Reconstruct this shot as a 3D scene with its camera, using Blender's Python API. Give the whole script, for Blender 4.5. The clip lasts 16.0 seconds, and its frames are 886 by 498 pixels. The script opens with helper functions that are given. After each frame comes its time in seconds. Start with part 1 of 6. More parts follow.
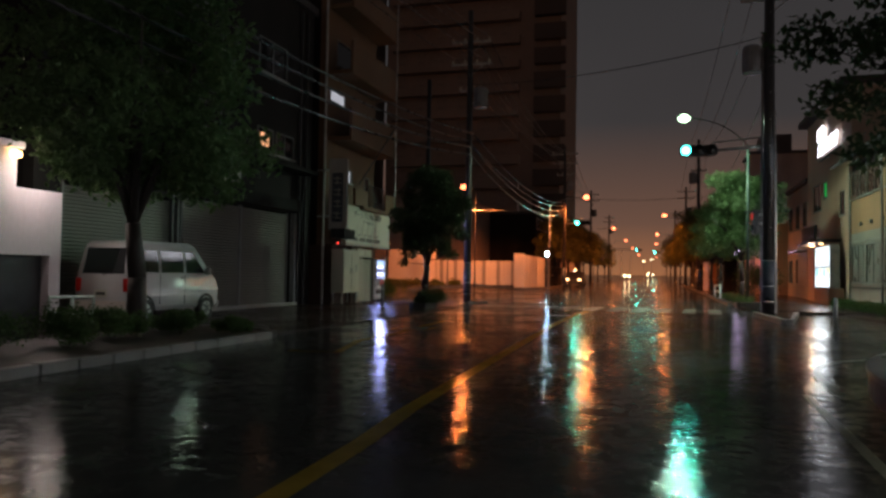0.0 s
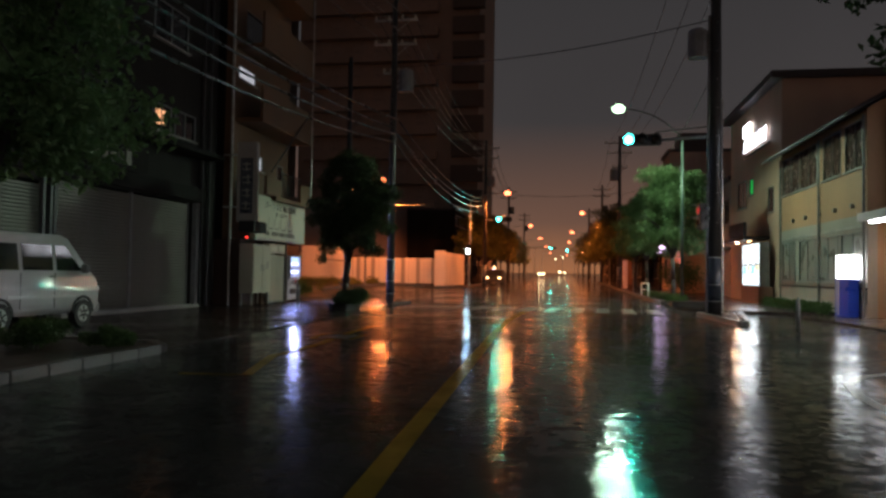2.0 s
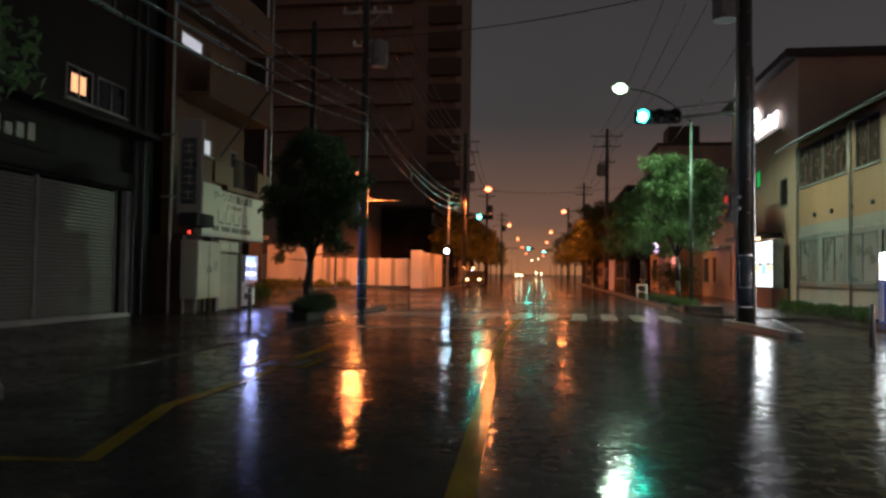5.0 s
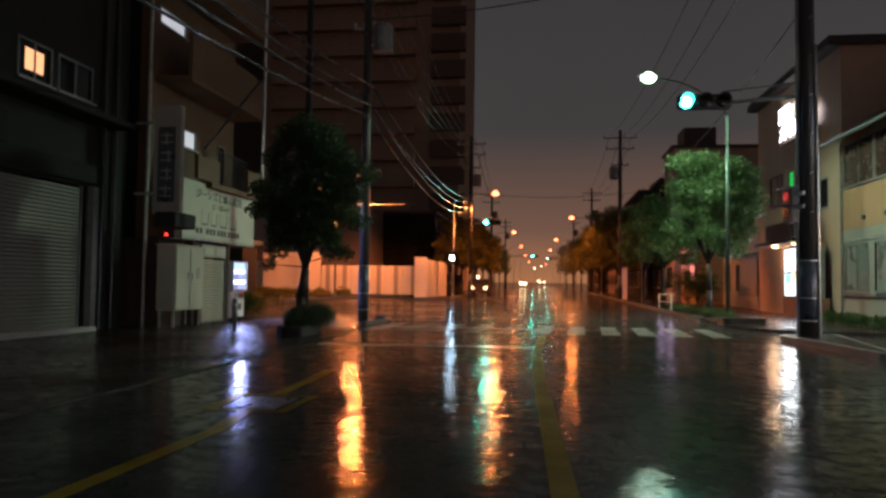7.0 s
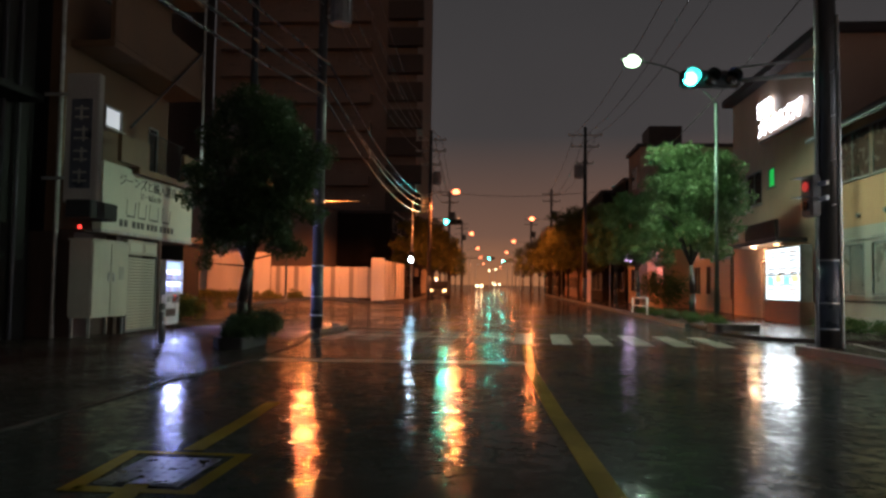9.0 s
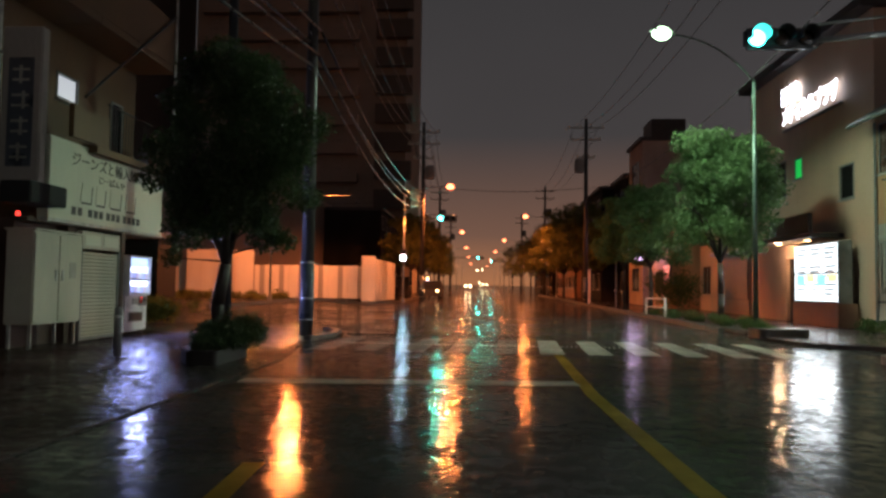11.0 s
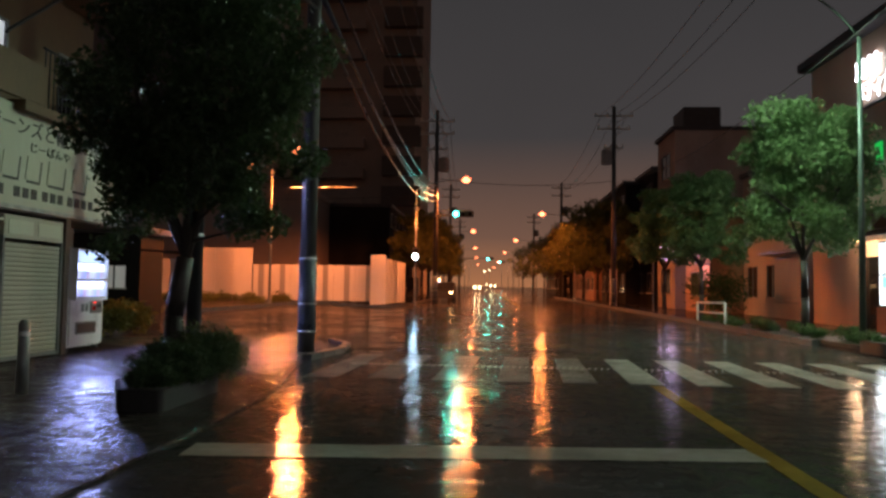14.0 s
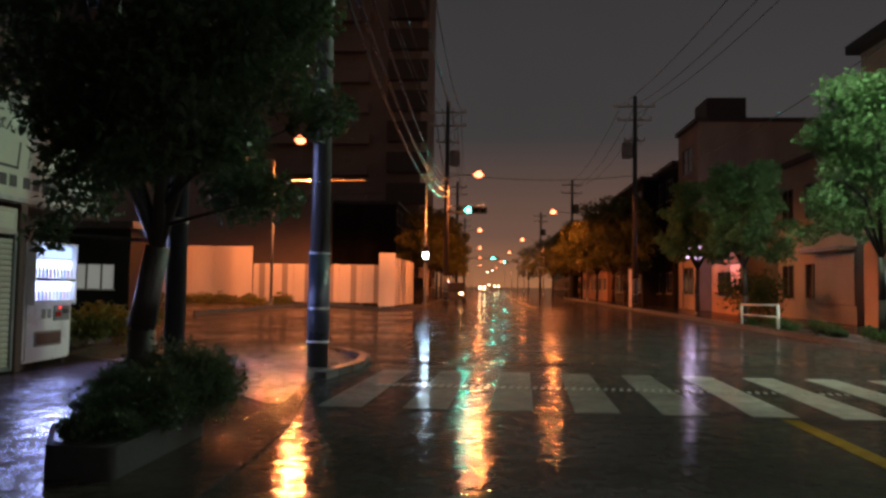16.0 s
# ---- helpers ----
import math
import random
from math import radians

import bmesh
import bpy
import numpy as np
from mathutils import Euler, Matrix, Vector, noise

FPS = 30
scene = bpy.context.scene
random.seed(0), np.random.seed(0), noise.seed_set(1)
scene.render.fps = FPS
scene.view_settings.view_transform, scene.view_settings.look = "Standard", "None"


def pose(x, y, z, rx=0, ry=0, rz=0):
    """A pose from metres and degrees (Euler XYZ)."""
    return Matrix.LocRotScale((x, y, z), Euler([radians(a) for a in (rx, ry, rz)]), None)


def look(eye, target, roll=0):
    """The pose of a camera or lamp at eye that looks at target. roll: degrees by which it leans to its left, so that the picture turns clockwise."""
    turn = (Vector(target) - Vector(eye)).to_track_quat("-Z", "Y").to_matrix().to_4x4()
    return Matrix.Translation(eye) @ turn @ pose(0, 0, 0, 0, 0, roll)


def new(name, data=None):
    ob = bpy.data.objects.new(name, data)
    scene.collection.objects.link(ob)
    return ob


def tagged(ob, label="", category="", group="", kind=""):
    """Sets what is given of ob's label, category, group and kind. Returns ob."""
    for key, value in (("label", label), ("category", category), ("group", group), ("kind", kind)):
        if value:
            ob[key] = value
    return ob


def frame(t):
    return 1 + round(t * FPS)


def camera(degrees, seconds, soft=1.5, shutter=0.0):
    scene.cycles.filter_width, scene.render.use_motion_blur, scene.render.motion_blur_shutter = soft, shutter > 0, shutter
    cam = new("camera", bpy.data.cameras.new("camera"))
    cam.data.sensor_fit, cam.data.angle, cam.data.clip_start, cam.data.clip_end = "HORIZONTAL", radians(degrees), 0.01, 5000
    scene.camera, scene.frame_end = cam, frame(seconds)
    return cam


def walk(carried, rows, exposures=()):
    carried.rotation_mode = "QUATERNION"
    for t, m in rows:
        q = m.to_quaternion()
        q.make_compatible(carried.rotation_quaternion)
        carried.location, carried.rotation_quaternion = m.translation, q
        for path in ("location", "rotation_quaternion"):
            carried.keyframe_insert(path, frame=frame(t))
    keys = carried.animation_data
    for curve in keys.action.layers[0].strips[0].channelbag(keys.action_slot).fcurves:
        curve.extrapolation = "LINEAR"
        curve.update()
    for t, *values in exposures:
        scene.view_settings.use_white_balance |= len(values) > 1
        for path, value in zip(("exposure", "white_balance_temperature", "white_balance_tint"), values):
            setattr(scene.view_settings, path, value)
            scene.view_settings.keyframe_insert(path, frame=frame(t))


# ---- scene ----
cam = camera(61.15, 16.0, soft=2.8)
# seconds, eye, and its turn in degrees (tilt, lean, heading)
ROWS = [
    (0, 0.072, 0.041, 1.235, 91.98, -0.96, 16.40),
    (0.5, -0.145, 0.636, 1.235, 91.95, -0.88, 12.39),
    (1, -0.483, 1.241, 1.235, 91.97, -0.95, 10.17),
    (1.5, -0.708, 1.808, 1.234, 91.92, -0.92, 9.76),
    (2, -1.012, 2.425, 1.235, 91.92, -0.95, 9.71),
    (2.5, -1.298, 3.002, 1.236, 91.95, -0.94, 9.82),
    (3, -1.527, 3.633, 1.236, 91.96, -0.89, 9.95),
    (3.5, -1.692, 4.225, 1.238, 92.00, -0.88, 9.92),
    (4, -1.791, 4.959, 1.238, 92.02, -0.84, 9.79),
    (4.5, -1.866, 5.584, 1.238, 92.03, -0.80, 9.00),
    (4.7, -1.831, 5.852, 1.236, 92.02, -0.79, 7.99),
    (6.8, -2.447, 8.643, 1.240, 92.55, -0.79, 7.36),
    (7, -2.539, 8.900, 1.241, 92.69, -0.80, 7.80),
    (7.5, -2.717, 9.518, 1.241, 92.90, -0.83, 8.39),
    (8, -2.875, 10.198, 1.241, 92.92, -0.85, 8.11),
    (8.5, -3.051, 10.808, 1.241, 92.94, -0.87, 6.57),
    (9, -3.205, 11.461, 1.242, 92.92, -0.87, 4.24),
    (9.2, -3.275, 11.745, 1.242, 92.93, -0.88, 3.77),
    (11.3, -4.110, 14.542, 1.231, 92.95, -0.85, 3.08),
    (11.5, -4.180, 14.831, 1.234, 92.96, -0.85, 3.11),
    (12, -4.256, 15.480, 1.237, 92.95, -0.83, 3.24),
    (12.5, -4.395, 16.094, 1.240, 92.99, -0.88, 3.34),
    (13, -4.478, 16.757, 1.240, 92.97, -0.85, 3.36),
    (13.5, -4.685, 17.390, 1.245, 93.01, -0.88, 3.39),
    (14, -4.834, 18.054, 1.251, 93.04, -0.93, 3.46),
    (14.5, -5.066, 18.657, 1.258, 93.07, -0.94, 3.51),
    (15, -5.276, 19.301, 1.256, 93.08, -0.93, 3.48),
    (15.5, -5.480, 19.867, 1.257, 93.10, -0.95, 3.49),
    (16, -5.605, 20.511, 1.257, 93.07, -0.89, 3.51),
]
walk(cam, [(t, pose(x, y, z, a, b, c)) for t, x, y, z, a, b, c in ROWS],
     [(0, 0.42), (4.0, 0.66), (8.0, 0.72), (12.0, 0.72), (16.0, 0.64)])

# ---- night sky: thick cloud lit from below by the town ----
world = bpy.data.worlds.new("night_sky")
scene.world = world
world.use_nodes = True
wn, wl = world.node_tree.nodes, world.node_tree.links
wtc = wn.new("ShaderNodeTexCoord")
wsep = wn.new("ShaderNodeSeparateXYZ")
wramp = wn.new("ShaderNodeValToRGB")
wl.new(wtc.outputs["Generated"], wsep.inputs[0])
wl.new(wsep.outputs["Z"], wramp.inputs[0])
e = wramp.color_ramp.elements
e[0].position, e[0].color = 0.0, (0.270, 0.108, 0.046, 1)
e[1].position, e[1].color = 0.55, (0.018, 0.0185, 0.020, 1)
k = e.new(0.07)
k.color = (0.110, 0.058, 0.040, 1)
k = e.new(0.20)
k.color = (0.034, 0.0305, 0.031, 1)
wnoise = wn.new("ShaderNodeTexNoise")
wnoise.inputs["Scale"].default_value = 2.2
wnoise.inputs["Detail"].default_value = 4
wmap = wn.new("ShaderNodeMapRange")
wmap.inputs["To Min"].default_value, wmap.inputs["To Max"].default_value = 0.8, 1.2
wl.new(wtc.outputs["Generated"], wnoise.inputs["Vector"])
wl.new(wnoise.outputs[0], wmap.inputs[0])
wl.new(wramp.outputs[0], wn["Background"].inputs["Color"])
wl.new(wmap.outputs[0], wn["Background"].inputs["Strength"])

SODIUM, MERCURY = (1.0, 0.24, 0.062), (0.70, 1.0, 0.72)


def lamp(name, at, colour, watts, radius=0.12, spot=None, aim=None):
    data = bpy.data.lights.new(name, "SPOT" if spot else "POINT")
    data.color, data.energy, data.shadow_soft_size = colour, watts, radius
    ob = new(name, data)
    ob.matrix_world = look(at, aim) if spot else Matrix.Translation(at)
    if spot:
        data.spot_size, data.spot_blend = radians(spot), 0.25
    return ob


def panel_lamp(name, at, aim, w, h, colour, watts):
    data = bpy.data.lights.new(name, "AREA")
    data.shape, data.size, data.size_y = "RECTANGLE", w, h
    data.color, data.energy = colour, watts
    ob = new(name, data)
    ob.matrix_world = look(at, aim)
    return ob


def rise(x, y):
    """Height of the ground: level at the crossing, then slowly up the street, with a low bank on the far corner."""
    def smooth(v, a, b):
        v = min(1, max(0, (v - a) / (b - a)))
        return v * v * (3 - 2 * v)
    z = 0.007 * max(0, min(y, 420) - 33)
    return z + 0.30 * smooth(y, 47, 55) * smooth(-x, 10.5, 13.5) * (1 - smooth(y, 75, 95))


# ---- materials ----
def mat(name, colour, rough=0.6, metal=0.0, vary=0.25, scale=3.0, grain=60.0, bump=0.15, rvary=0.15, coat=0.0, stretch=(1, 1, 1)):
    m = bpy.data.materials.new(name)
    m.use_nodes = True
    n, l = m.node_tree.nodes, m.node_tree.links
    b = n["Principled BSDF"]
    tc = n.new("ShaderNodeTexCoord")
    mp = n.new("ShaderNodeMapping")
    mp.inputs["Scale"].default_value = stretch
    l.new(tc.outputs["Object"], mp.inputs[0])
    big, small = n.new("ShaderNodeTexNoise"), n.new("ShaderNodeTexNoise")
    big.inputs["Scale"].default_value, big.inputs["Detail"].default_value = scale, 5
    small.inputs["Scale"].default_value, small.inputs["Detail"].default_value = grain, 3
    l.new(mp.outputs[0], big.inputs["Vector"])
    l.new(mp.outputs[0], small.inputs["Vector"])
    r = n.new("ShaderNodeMapRange")
    r.inputs["From Min"].default_value, r.inputs["From Max"].default_value = 0.3, 0.7
    r.inputs["To Min"].default_value, r.inputs["To Max"].default_value = 1 - vary, 1 + vary
    l.new(big.outputs[0], r.inputs[0])
    r2 = n.new("ShaderNodeMapRange")
    r2.inputs["To Min"].default_value, r2.inputs["To Max"].default_value = 1 - vary * 0.6, 1 + vary * 0.6
    l.new(small.outputs[0], r2.inputs[0])
    mul = n.new("ShaderNodeMath")
    mul.operation = "MULTIPLY"
    l.new(r.outputs[0], mul.inputs[0])
    l.new(r2.outputs[0], mul.inputs[1])
    mix = n.new("ShaderNodeVectorMath")
    mix.operation = "SCALE"
    mix.inputs[0].default_value = colour
    l.new(mul.outputs[0], mix.inputs["Scale"])
    l.new(mix.outputs[0], b.inputs["Base Color"])
    rr = n.new("ShaderNodeMapRange")
    rr.inputs["To Min"].default_value, rr.inputs["To Max"].default_value = max(0.02, rough - rvary), min(1, rough + rvary)
    l.new(big.outputs[0], rr.inputs[0])
    l.new(rr.outputs[0], b.inputs["Roughness"])
    b.inputs["Metallic"].default_value = metal
    b.inputs["Coat Weight"].default_value = coat
    b.inputs["Coat Roughness"].default_value = 0.12
    if bump:
        bp = n.new("ShaderNodeBump")
        bp.inputs["Strength"].default_value, bp.inputs["Distance"].default_value = bump, 0.01
        l.new(small.outputs[0], bp.inputs["Height"])
        l.new(bp.outputs[0], b.inputs["Normal"])
    return m


def leafy(name, colour, vary_scale):
    """Leaf: a waxy face that lets some light through."""
    m = mat(name, colour, 0.5, vary=0.45, scale=vary_scale, grain=9, bump=0)
    n, l = m.node_tree.nodes, m.node_tree.links
    tr = n.new("ShaderNodeBsdfTranslucent")
    tr.inputs["Color"].default_value = (*[min(1, c * 1.6) for c in colour], 1)
    mx = n.new("ShaderNodeMixShader")
    mx.inputs[0].default_value = 0.4
    l.new(n["Principled BSDF"].outputs[0], mx.inputs[1])
    l.new(tr.outputs[0], mx.inputs[2])
    l.new(mx.outputs[0], n["Material Output"].inputs["Surface"])
    n["Principled BSDF"].inputs["Specular IOR Level"].default_value = 0.3
    return m


def glow(name, colour, strength):
    m = bpy.data.materials.new(name)
    m.use_nodes = True
    b = m.node_tree.nodes["Principled BSDF"]
    b.inputs["Base Color"].default_value = (*[min(0.8, c) for c in colour], 1)
    b.inputs["Emission Color"].default_value = (*colour, 1)
    b.inputs["Emission Strength"].default_value = strength
    return m


def wet(name, colour, rough, film, ripple, grit, grain=70.0, lump=0.0):
    """A rained-on surface: rough stone that shines broadly, under a film of water that mirrors sharply where it stands."""
    m = mat(name, colour, 0.5, vary=0.35, scale=0.9, grain=90, bump=0)
    n, l = m.node_tree.nodes, m.node_tree.links
    b = n["Principled BSDF"]
    tc = n.new("ShaderNodeTexCoord")

    def noisy(scale, detail, roughness=0.5):
        t = n.new("ShaderNodeTexNoise")
        t.inputs["Scale"].default_value, t.inputs["Detail"].default_value = scale, detail
        t.inputs["Roughness"].default_value = roughness
        l.new(tc.outputs["Object"], t.inputs["Vector"])
        return t

    def spread(source, a, b2, lo, hi):
        r = n.new("ShaderNodeMapRange")
        r.inputs["From Min"].default_value, r.inputs["From Max"].default_value = a, b2
        r.inputs["To Min"].default_value, r.inputs["To Max"].default_value = lo, hi
        l.new(source.outputs[0], r.inputs[0])
        return r

    patch, rip, mid, fine = noisy(0.45, 7, 0.62), noisy(9, 3, 0.6), noisy(45, 2), noisy(grain, 2)
    b.inputs["Specular IOR Level"].default_value = 0.0004
    l.new(spread(patch, 0.38, 0.62, rough + 0.06, rough - 0.08).outputs[0], b.inputs["Roughness"])
    stand = n.new("ShaderNodeMath")
    stand.operation = "MULTIPLY"
    l.new(spread(patch, 0.36, 0.58, film * 0.55, film).outputs[0], stand.inputs[0])
    l.new(spread(noisy(5.5, 8, 0.72), 0.40, 0.58, 0.22, 1.0).outputs[0], stand.inputs[1])
    l.new(stand.outputs[0], b.inputs["Coat Weight"])
    l.new(spread(patch, 0.36, 0.62, 0.055, 0.025).outputs[0], b.inputs["Coat Roughness"])
    b.inputs["Coat IOR"].default_value = 1.36

    def bump(source, strength, distance, below=None):
        k = n.new("ShaderNodeBump")
        k.inputs["Distance"].default_value = distance
        if isinstance(strength, float):
            k.inputs["Strength"].default_value = strength
        else:
            l.new(strength.outputs[0], k.inputs["Strength"])
        l.new(source.outputs[0], k.inputs["Height"])
        if below:
            l.new(below.outputs[0], k.inputs["Normal"])
        return k

    water = bump(mid, spread(patch, 0.38, 0.60, ripple * 1.1, ripple * 0.7), 0.006, bump(rip, spread(patch, 0.38, 0.62, ripple * 0.62, ripple * 0.40), 0.020))
    floor_relief = None
    if lump:
        # worn, sunken patches that hold puddles
        floor_relief = bump(noisy(3.2, 5, 0.6), spread(patch, 0.42, 0.56, lump, 0.08), 0.06)
        l.new(floor_relief.outputs[0], water.inputs["Normal"].links[0].from_node.inputs["Normal"])
    l.new(water.outputs[0], b.inputs["Coat Normal"])
    l.new(bump(fine, grit, 0.004, floor_relief).outputs[0], b.inputs["Normal"])
    return m


M = {
    "asphalt": wet("wet_asphalt", (0.048, 0.045, 0.043), 0.28, 0.78, 0.28, 0.6),
    "paver": wet("wet_paving", (0.046, 0.036, 0.033), 0.50, 0.85, 1.6, 0.9, 45.0, 1.0),
    # broken surface; its paleness puts the orange lamp's pool into the colour
    "apron": wet("lamplit_broken_wet_concrete", (0.15, 0.125, 0.105), 0.45, 0.85, 1.2, 0.9, 40.0, 1.6),
    "yellow": wet("yellow_paint", (0.23, 0.145, 0.025), 0.44, 0.6, 0.25, 0.6),
    "white_paint": wet("white_road_paint", (0.31, 0.305, 0.27), 0.44, 0.7, 0.25, 0.6),
    "worn_dim_paint": wet("worn_dimly_lit_road_paint", (0.17, 0.162, 0.145), 0.40, 0.72, 0.27, 0.6),
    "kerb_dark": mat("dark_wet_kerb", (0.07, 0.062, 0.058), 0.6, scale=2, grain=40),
    "kerb": mat("wet_kerb_concrete", (0.11, 0.107, 0.10), 0.45, scale=2, grain=40),
    "concrete": mat("concrete", (0.33, 0.32, 0.30), 0.5, scale=1.2, grain=30),
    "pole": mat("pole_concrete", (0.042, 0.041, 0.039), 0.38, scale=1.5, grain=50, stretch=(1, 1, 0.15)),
    "pole_wrap": mat("blue_grey_pole_wrap", (0.055, 0.068, 0.085), 0.30, scale=3, grain=120, bump=0.3),
    "galv": mat("galvanised_steel", (0.42, 0.45, 0.43), 0.38, 0.7, scale=5, grain=90),
    "lamp_green": mat("green_grey_lamp_pole", (0.085, 0.125, 0.105), 0.4, 0.3, scale=4, grain=70),
    "dark_metal": mat("dark_painted_metal", (0.03, 0.032, 0.035), 0.38, 0.3),
    "grey_metal": mat("grey_painted_metal", (0.20, 0.21, 0.21), 0.4, 0.3),
    "bark": mat("wet_bark", (0.032, 0.026, 0.021), 0.55, scale=7, grain=35, bump=0.8, stretch=(1, 1, 0.3)),
    "leaf": leafy("tree_leaf", (0.092, 0.152, 0.06), 1.6),
    "leaf_dark": leafy("dark_tree_leaf", (0.040, 0.062, 0.026), 1.6),
    "leaf_street": leafy("street_tree_leaf", (0.11, 0.12, 0.03), 0.8),
    "shrub": leafy("shrub_leaf", (0.055, 0.10, 0.032), 3),
    "soil": mat("wet_soil", (0.035, 0.028, 0.02), 0.5, bump=0.6, grain=25),
    "shutter": mat("shutter_steel", (0.16, 0.157, 0.14), 0.42, 0.25, vary=0.18, scale=0.7, grain=14, stretch=(1, 1, 0.25)),
    "cream_shutter": mat("cream_shutter_steel", (0.40, 0.385, 0.31), 0.42, 0.1, vary=0.15, scale=1.2, grain=14, stretch=(1, 1, 0.3)),
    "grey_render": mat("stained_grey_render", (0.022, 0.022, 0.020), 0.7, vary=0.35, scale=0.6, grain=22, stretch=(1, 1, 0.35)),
    # near-black base with random upright streaks, shared by several buildings
    "dark_render": mat("near_black_render", (0.015, 0.0145, 0.014), 0.7, vary=0.4, scale=0.7, grain=22, stretch=(1, 1, 0.3)),
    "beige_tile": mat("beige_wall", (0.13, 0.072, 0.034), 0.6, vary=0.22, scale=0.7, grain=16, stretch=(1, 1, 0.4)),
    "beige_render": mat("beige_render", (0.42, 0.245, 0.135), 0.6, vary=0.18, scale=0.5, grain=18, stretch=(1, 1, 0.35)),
    "clinic_wall": mat("pale_clinic_render", (0.48, 0.345, 0.25), 0.6, vary=0.15, scale=0.5, grain=18, stretch=(1, 1, 0.35)),
    "iron": mat("wet_cast_iron", (0.035, 0.035, 0.038), 0.30, 0.3, scale=6, grain=40, bump=0.2),
    "grey_band": mat("grey_band_render", (0.33, 0.31, 0.275), 0.6, vary=0.18, scale=0.6, grain=18, stretch=(1, 1, 0.35)),
    "white_wall": mat("white_wall", (0.66, 0.62, 0.64), 0.55, vary=0.15, scale=0.6, grain=14, stretch=(1, 1, 0.4)),
    "sign_cream": mat("cream_sign_board", (0.50, 0.515, 0.42), 0.35, vary=0.10, scale=0.9, grain=10, bump=0.03, stretch=(1, 1, 0.4)),
    "box_cream": mat("cream_cabinet_paint", (0.42, 0.425, 0.335), 0.35, vary=0.12, scale=1.4, grain=18, bump=0.03, stretch=(1, 1, 0.35)),
    "letter": mat("dark_lettering", (0.05, 0.05, 0.05), 0.5, bump=0),
    "letter_faded": mat("faded_lettering", (0.30, 0.30, 0.26), 0.5, bump=0),
    "dark_brown": mat("dark_brown_wood", (0.06, 0.035, 0.025), 0.5, scale=4, grain=30, stretch=(1, 1, 0.1)),
    "fence_white": mat("white_fence_panel", (0.60, 0.57, 0.54), 0.42, 0.1, vary=0.12, scale=0.8, grain=16, bump=0.05, stretch=(1, 1, 0.3)),
    "fence_grey": mat("grey_fence_panel", (0.28, 0.27, 0.27), 0.42, 0.1, vary=0.12, scale=0.8, grain=16, bump=0.05, stretch=(1, 1, 0.3)),
    "tower": mat("tower_wall", (0.22, 0.18, 0.155), 0.7, vary=0.2, scale=0.12, grain=2),
    "tower_dark": mat("dark_tower_wall", (0.07, 0.06, 0.055), 0.7, vary=0.2, scale=0.12, grain=2),
    "tower_glass": mat("dull_curtained_glass", (0.20, 0.165, 0.145), 0.5, bump=0),
    "tan_tile": mat("weathered_tan_tile_wall", (0.36, 0.29, 0.23), 0.55, vary=0.3, scale=0.5, grain=12, stretch=(1, 1, 0.35)),
    "brick_red": mat("red_brown_tile_wall", (0.22, 0.12, 0.08), 0.55, vary=0.25, scale=0.5, grain=12),
    "roof": mat("dark_roof", (0.035, 0.035, 0.038), 0.5),
    "van": mat("silver_van_paint", (0.60, 0.61, 0.60), 0.22, 0.1, vary=0.08, scale=2, grain=200, bump=0.01, rvary=0.05, coat=0.7),
    # the silver paint again, with warm light on the rear put into its colour
    "van_rear_warm_lit": mat("warm_lit_van_paint", (0.66, 0.60, 0.52), 0.25, 0.15, vary=0.08, scale=2, grain=200, bump=0.01, rvary=0.05, coat=0.6),
    "rubber": mat("black_rubber", (0.018, 0.018, 0.018), 0.7),
    "glass_dark": mat("dark_glass", (0.012, 0.014, 0.015), 0.06, vary=0.1, bump=0, rvary=0.03),
    "chrome": mat("chrome", (0.7, 0.7, 0.7), 0.12, 1.0, vary=0.05, bump=0, rvary=0.05),
    "red_plastic": mat("red_plastic", (0.45, 0.02, 0.015), 0.3, bump=0),
    "vend_white": mat("white_vending_paint", (0.72, 0.72, 0.72), 0.3, vary=0.08, scale=2, grain=30, bump=0.01),
    "blue_stand": mat("blue_sign_stand", (0.02, 0.07, 0.62), 0.32, vary=0.1, scale=1.5, grain=20, bump=0.02),
    # near-black because the rim's side away from the lamps is shaded by colour
    "planter_edge": mat("shade_darkened_concrete_edge", (0.018, 0.017, 0.015), 0.85, vary=0.5, scale=4, grain=24, bump=0.5),
    "planter_brick": mat("brown_brick_planter", (0.045, 0.024, 0.020), 0.45, vary=0.3, scale=3, grain=18),
    "rail": mat("pale_guard_rail_paint", (0.55, 0.62, 0.56), 0.4, bump=0.02),
    "matt_black": mat("matt_black_board", (0.014, 0.014, 0.014), 0.85, bump=0.05),
    "cable": mat("cable_sheath", (0.035, 0.035, 0.035), 0.3, 0.2, bump=0),
    "signal": mat("signal_housing", (0.05, 0.055, 0.055), 0.45),
    "lens_off": mat("dark_signal_lens", (0.02, 0.015, 0.01), 0.2, bump=0),
    "brown_glass": mat("brown_curtained_glass", (0.075, 0.045, 0.035), 0.25, bump=0),
    "pale_glass": mat("frosted_pale_glass", (0.22, 0.22, 0.20), 0.3, vary=0.3, scale=1.2, bump=0),
    "curtain": mat("dim_curtain", (0.20, 0.17, 0.15), 0.8),
}
